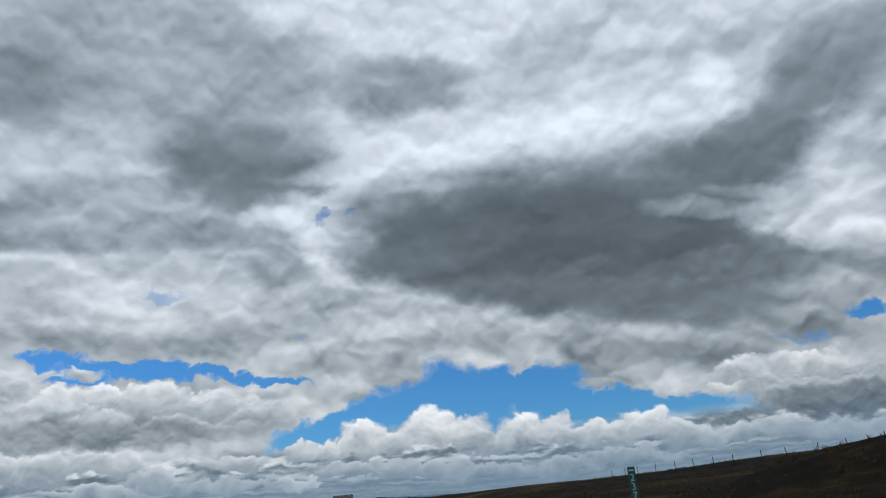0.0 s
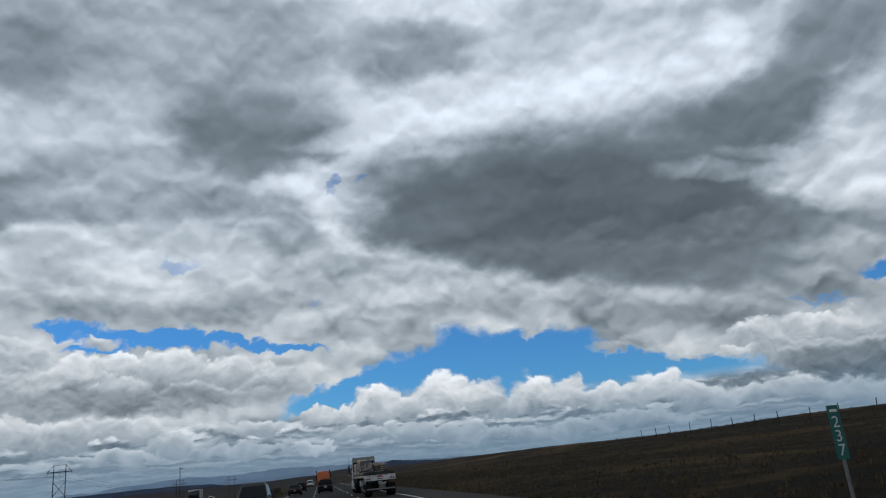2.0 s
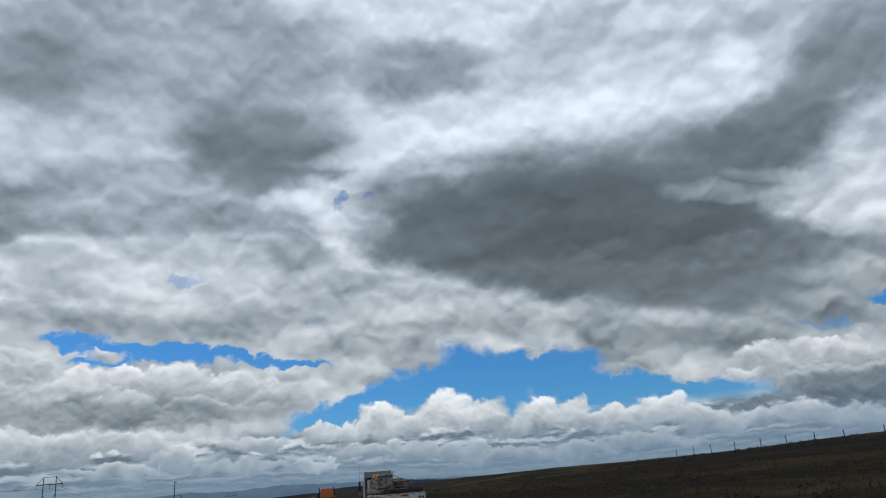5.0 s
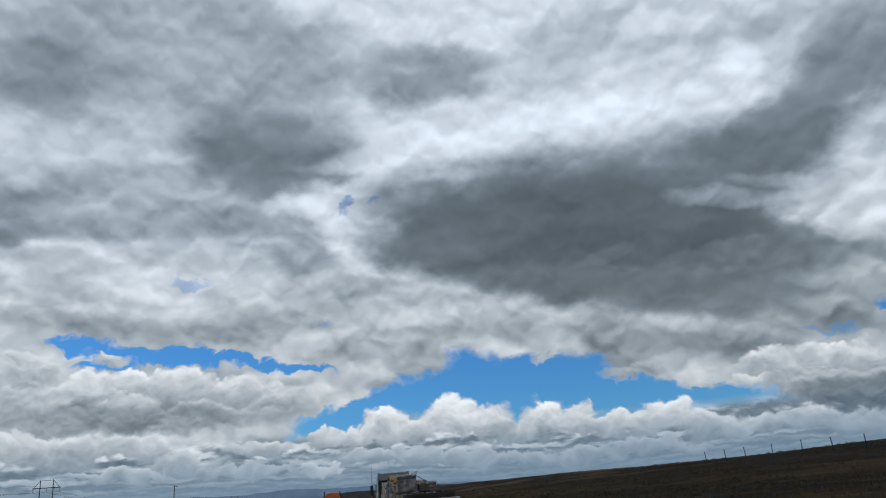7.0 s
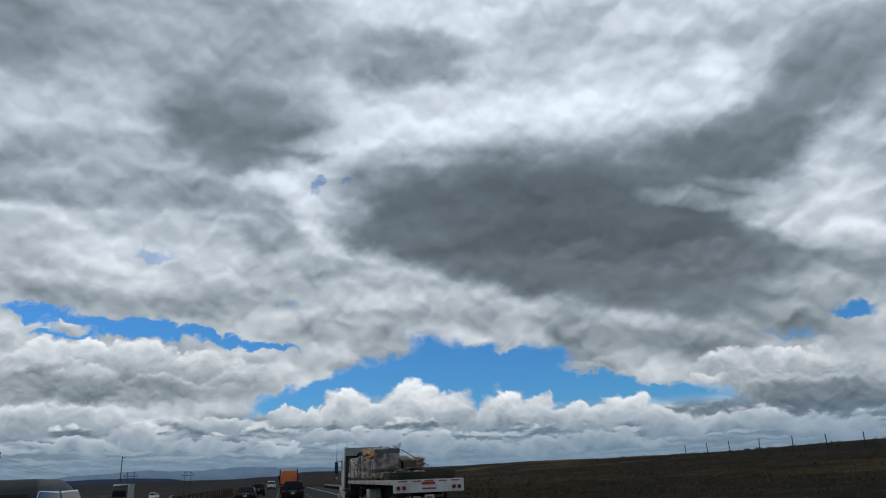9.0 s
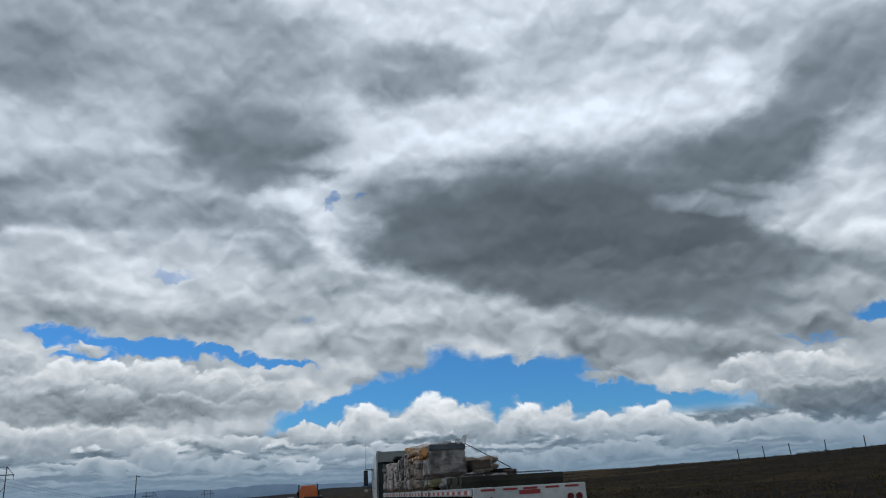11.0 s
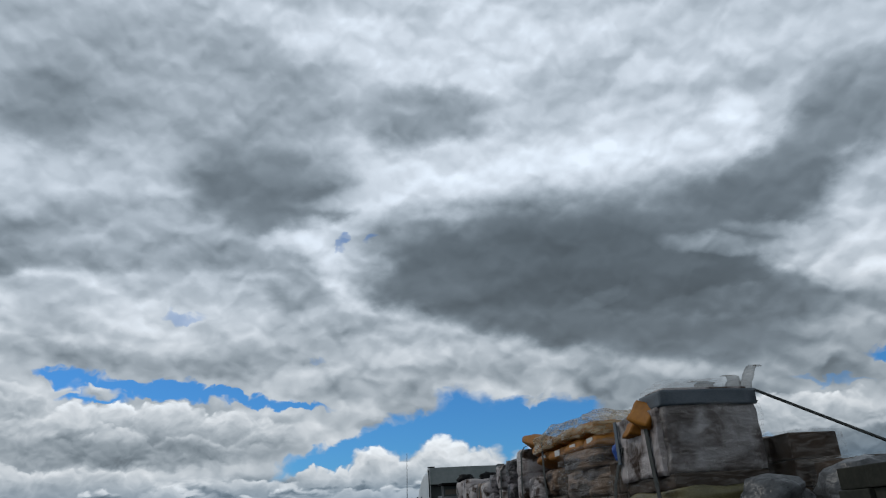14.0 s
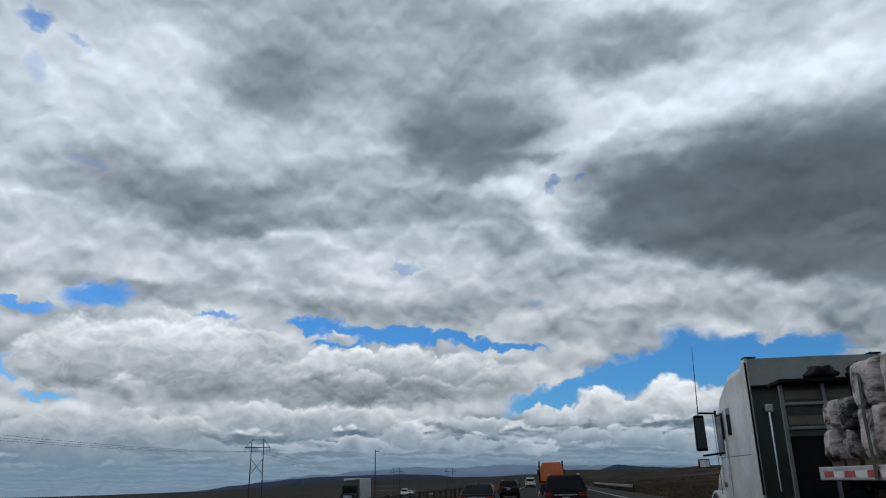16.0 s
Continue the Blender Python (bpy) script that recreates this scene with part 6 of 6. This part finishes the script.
def box_lorry(y):
    x = opposite_x(y) + 2.4
    t = thing("box_lorry", x, y, land_z(opposite_x(y), y) + 0.25, "dark-cabbed lorry with a pale box trailer coming on the opposite carriageway", "truck", "lorries on the highway", rz=185.0)
    part("cargo_box", box(bmesh.new(), -1.28, 1.28, -9, 1.2, 1.15, 4.0), CAR_WHITE, t, "pale cargo box", bevel=0.03)
    part("cab", loft(bmesh.new(), [[(-1.2, 2.0, 0.7), (1.2, 2.0, 0.7), (1.2, 2.0, 3.7), (-1.2, 2.0, 3.9)], [(-1.2, 3.8, 0.7), (1.2, 3.8, 0.7), (1.1, 3.5, 3.0), (-1.1, 3.5, 3.0)]]), CAR_GREY, t, "dark cab", bevel=0.08)
    part("bonnet", box(bmesh.new(), -1.0, 1.0, 3.8, 5.4, 0.6, 1.9), CAR_GREY, t, bevel=0.12)
    part("windscreen", box(bmesh.new(), -0.95, 0.95, 3.62, 3.72, 2.0, 2.75), GLASS, t)
    part("grille", box(bmesh.new(), -0.6, 0.6, 5.4, 5.43, 0.8, 1.7), CHROME, t)
    part("chassis", box(bmesh.new(), -0.5, 0.5, -8.8, 5.0, 0.8, 1.1), STEEL, t)
    for s in (-1, 1):
        part("headlight", box(bmesh.new(), s * 0.8 - 0.14, s * 0.8 + 0.14, 5.39, 5.44, 0.95, 1.15), WHITE_TAPE, t)
        for yy in (-8, -6.8, 1.2, 2.4, 4.6):
            wheel_under(t, s * 1.0, yy, 0.5, 0.4)
    return t


box_lorry(172.0)


# ---- power line, poles, fences, sign ----
def h_frame(x, y, rz, hgt=24.0):
    z = land_z(x, y)
    t = thing("power_pylon", x, y, z - 0.3, "dark wooden H-frame power pylon with crossed braces", "pylon", "pylons of the power line", rz)
    for s in (-1, 1):
        part("pole", bar(bmesh.new(), (s * 2.6, 0, 0), (s * 2.4, 0, hgt), 0.24, 10, 0.15), POLE_WOOD, t)
        part("knee_brace", bar(bmesh.new(), (s * 2.4, 0, hgt - 0.2), (s * 4.9, 0, hgt - 3.1), 0.09, 6), POLE_WOOD, t)
        part("cross_brace", bar(bmesh.new(), (s * 2.5, 0.1 * s, hgt - 7.5), (-s * 2.5, 0.1 * s, hgt - 13.5), 0.10, 6), POLE_WOOD, t)
    part("crossarm", box(bmesh.new(), -5.2, 5.2, -0.16, 0.16, hgt - 3.4, hgt - 3.05), POLE_WOOD, t)
    part("top_tie", box(bmesh.new(), -2.5, 2.5, -0.06, 0.06, hgt - 0.35, hgt - 0.2), POLE_WOOD, t)
    for xx in (-5.0, 0, 5.0):
        part("insulator", bar(bmesh.new(), (xx, 0, hgt - 3.4), (xx, 0, hgt - 4.9), 0.09, 8), GALV, t)
    return t


PYLONS = [(-113.0, 352.0), (-112.0, 640.0), (-80.0, 720.0)]
for px, py in PYLONS:
    h_frame(px, py, 6.0)
for xx in (-5.0, 0, 5.0):
    cu = bpy.data.curves.new("power_line", "CURVE")
    cu.dimensions, cu.bevel_depth = "3D", 0.03
    pts = []
    for (ax, ay), (bx, by) in zip([(-104.0, 60.0)] + PYLONS, PYLONS):
        za, zb = land_z(ax, ay) + 18.8, land_z(bx, by) + 18.8
        for k in range(9):
            u = k / 8
            pts.append((ax + (bx - ax) * u + xx, ay + (by - ay) * u, za + (zb - za) * u - 14 * u * (1 - u)))
    sp = cu.splines.new("POLY")
    sp.points.add(len(pts) - 1)
    for p, co in zip(sp.points, pts):
        p.co = (*co, 1)
    cu.materials.append(BLACK)
    tagged(new("power_line", cu), "thin dark power line between pylons", "cable", "lines of the power line")
z = land_z(-53, 300)
t = thing("utility_pole", -53, 300, z - 0.2, "dark single utility pole beside the valley road", "pole")
part("pole", bar(bmesh.new(), (0, 0, 0), (0, 0, 14.5), 0.19, 10, 0.13), POLE_WOOD, t)
part("pole_arm", box(bmesh.new(), -0.1, 0.9, -0.07, 0.07, 14.0, 14.15), POLE_WOOD, t)
part("lamp_head", box(bmesh.new(), 0.6, 1.1, -0.12, 0.12, 13.85, 14.02), GALV, t, bevel=0.03)

# post-and-rail fence on the left, wire fence on the rise
f = thing("roadside_fence", -8.6, 0, 0, "dark timber post-and-rail fence along the highway", "fence")
zs = [land_z(-8.6, 14 + 3.6 * k) for k in range(44)]
post = mesh_from("post", [(sx * 0.08, sy * 0.08, zz) for zz in (-0.3, 1.12) for sx, sy in ((-1, -1), (1, -1), (1, 1), (-1, 1))], [(0, 1, 5, 4), (1, 2, 6, 5), (2, 3, 7, 6), (3, 0, 4, 7), (4, 5, 6, 7)], POST_WOOD)
rnd = random.Random(12)
for k, z in enumerate(zs):
    ob = new("post", post)
    ob.parent = f
    ob.matrix_basis = pose(0, 14 + 3.6 * k, z, rnd.uniform(-2, 2), rnd.uniform(-2, 2), 0)
    if k:
        part("rail", plate_bar(bmesh.new(), (0.0, 14 + 3.6 * (k - 1), zs[k - 1] + 1.0), (0.0, 14 + 3.6 * k, z + 1.0), 0.05, 0.14), POST_WOOD, f)

wf = thing("wire_fence", 0, 0, 0, "thin steel posts of a wire fence on the grassy rise", "fence")
stake = mesh_from("stake", [(sx * 0.05, sy * 0.05, zz) for zz in (-0.3, 2.1) for sx, sy in ((-1, -1), (1, -1), (1, 1), (-1, 1))], [(0, 1, 5, 4), (1, 2, 6, 5), (2, 3, 7, 6), (3, 0, 4, 7), (4, 5, 6, 7)], POST_WOOD)
for k in range(14):
    y = 70 + 7.0 * k
    x = 84 + rnd.uniform(-0.6, 0.6) - 0.09 * (y - 70)
    ob = new("stake", stake)
    ob.parent = wf
    ob.matrix_basis = pose(x, y, land_z(x, y) + 0.25, rnd.uniform(-4, 4), rnd.uniform(-5, 5), 0)


def milepost(x, y):
    z = land_z(x, y)
    t = thing("milepost", x, y, z, "teal milepost sign with white digits on a steel post", "road sign", rz=-6)
    part("post", box(bmesh.new(), -0.035, 0.035, -0.02, 0.02, -0.35, 1.75), GALV, t)
    board = part("board", box(bmesh.new(), -0.14, 0.14, -0.032, -0.022, 0.95, 2.15), SIGN_GREEN, t, "teal sign board", bevel=0.004)
    part("top_word", box(bmesh.new(), -0.09, 0.09, -0.036, -0.0325, 2.0, 2.06), LINE, board, "small pale lettering bar")
    for k, ch in enumerate("237"):
        cu = bpy.data.curves.new("digit", "FONT")
        cu.body, cu.size, cu.align_x, cu.extrude = ch, 0.36, "CENTER", 0.002
        cu.materials.append(LINE)
        ob = new("digit", cu)
        ob.parent = board
        ob.matrix_basis = pose(0, -0.0345, 1.66 - 0.31 * k, 90, 0, 0)
    return t


milepost(11.7, 8.2)


def guard_rail(x, y0, y1):
    t = thing("guard_rail", x, y0, 0, "galvanised guard rail on steel posts beside the shoulder", "guard rail")
    n = int((y1 - y0) / 2)
    prof = [(0.0, 0.45), (-0.06, 0.50), (-0.06, 0.56), (0.0, 0.61), (-0.06, 0.66), (-0.06, 0.72), (0.0, 0.77)]
    part("beam", loft(bmesh.new(), [[(px, yy, pz) for px, pz in prof] + [(px + 0.01, yy, pz) for px, pz in prof[::-1]] for yy in (0, y1 - y0)]), GALV, t)
    for k in range(n + 1):
        part("post", box(bmesh.new(), 0.02, 0.12, 2 * k - 0.05, 2 * k + 0.05, -0.2, 0.75), STEEL, t)
    return t


guard_rail(9.9, 150, 214)

# lane paint
for x, lab in ((6.55, "white edge line"), (-4.2, "pale edge line")):
    strip("edge_line", x - 0.07, x + 0.07, -60, 600, 0.004, 0.003, LINE, lab + " on the asphalt", "road marking")
dash = mesh_from("lane_dash", [(-0.06, 0, 0), (0.06, 0, 0), (0.06, 3, 0), (-0.06, 3, 0), (-0.06, 0, -0.003), (0.06, 0, -0.003), (0.06, 3, -0.003), (-0.06, 3, -0.003)], [(0, 1, 2, 3), (4, 5, 1, 0), (5, 6, 2, 1), (6, 7, 3, 2), (7, 4, 0, 3)], LINE)
for x in (3.15, -0.6):
    for k in range(24):
        ob = new("lane_dash", dash)
        ob.location = (x, -20 + 12.2 * k + (2 if x > 0 else 0), 0.0045 + min(0, land_z(0, -20 + 12.2 * k) + 0.06))
        tagged(ob, "worn white lane dash on the asphalt", "road marking", "lane dashes", "structure")


# ---- grass, sagebrush, rocks ----
def tufts(name, n, area, size, mat, label, seed, blades):
    """Many small clumps of thin blades in one mesh."""
    rnd = random.Random(seed)
    verts, faces = [], []
    for _ in range(n):
        x, y = area(rnd)
        z = land_z(x, y)
        s = size * rnd.uniform(0.5, 1.4)
        for _ in range(blades):
            a = rnd.uniform(0, 6.283)
            r = rnd.uniform(0, 0.5) * s
            px, py = x + r * math.cos(a), y + r * math.sin(a)
            lean = rnd.uniform(0.1, 0.7)
            hx, hy, h = s * lean * math.cos(a), s * lean * math.sin(a), s * rnd.uniform(0.5, 1.0)
            w = 0.05 * s + 0.012
            i = len(verts)
            verts += [(px - w * math.sin(a), py + w * math.cos(a), z - 0.03), (px + w * math.sin(a), py - w * math.cos(a), z - 0.03), (px + hx, py + hy, z + h)]
            faces.append((i, i + 1, i + 2))
    tagged(new(name, mesh_from(name, verts, faces, mat)), label, "grass", kind="stuff")


tufts("dead_grass", 9000, lambda r: (10 + 50 * r.random() ** 1.6, r.uniform(0, 170)), 0.2, GRASS, "dead tan grass tufts on the verge and rise", 1, 6)
tufts("dead_grass", 2500, lambda r: (-6 - 12 * r.random(), r.uniform(10, 160)), 0.2, GRASS, "dead tan grass tufts beside the fence", 2, 6)


def scrub(n, area, seed):
    """Low sagebrush: round clumps built of many small leafy flakes."""
    rnd = random.Random(seed)
    verts, faces = [], []
    for _ in range(n):
        x, y = area(rnd)
        z = land_z(x, y)
        s = rnd.uniform(0.2, 0.6)
        for _ in range(46):
            d = Vector((rnd.gauss(0, 1), rnd.gauss(0, 1), abs(rnd.gauss(0, 0.7)))).normalized() * s * rnd.uniform(0.5, 1.0)
            c = Vector((x, y, z - 0.05)) + Vector((d.x * 1.2, d.y * 1.2, d.z * 0.85))
            u = Vector((rnd.gauss(0, 1), rnd.gauss(0, 1), rnd.gauss(0, 1))).normalized() * s * 0.22
            v = Vector((rnd.gauss(0, 1), rnd.gauss(0, 1), rnd.gauss(0, 1))).normalized() * s * 0.22
            i = len(verts)
            verts += [tuple(c - u), tuple(c + v), tuple(c + u)]
            faces.append((i, i + 1, i + 2))
    tagged(new("sagebrush", mesh_from("sagebrush", verts, faces, SCRUB)), "low dark sagebrush scattered over the rise", "shrub", kind="stuff")


scrub(900, lambda r: (13 + 120 * r.random(), r.uniform(10, 330)), 5)
scrub(350, lambda r: (-12 - 90 * r.random(), r.uniform(40, 330)), 6)
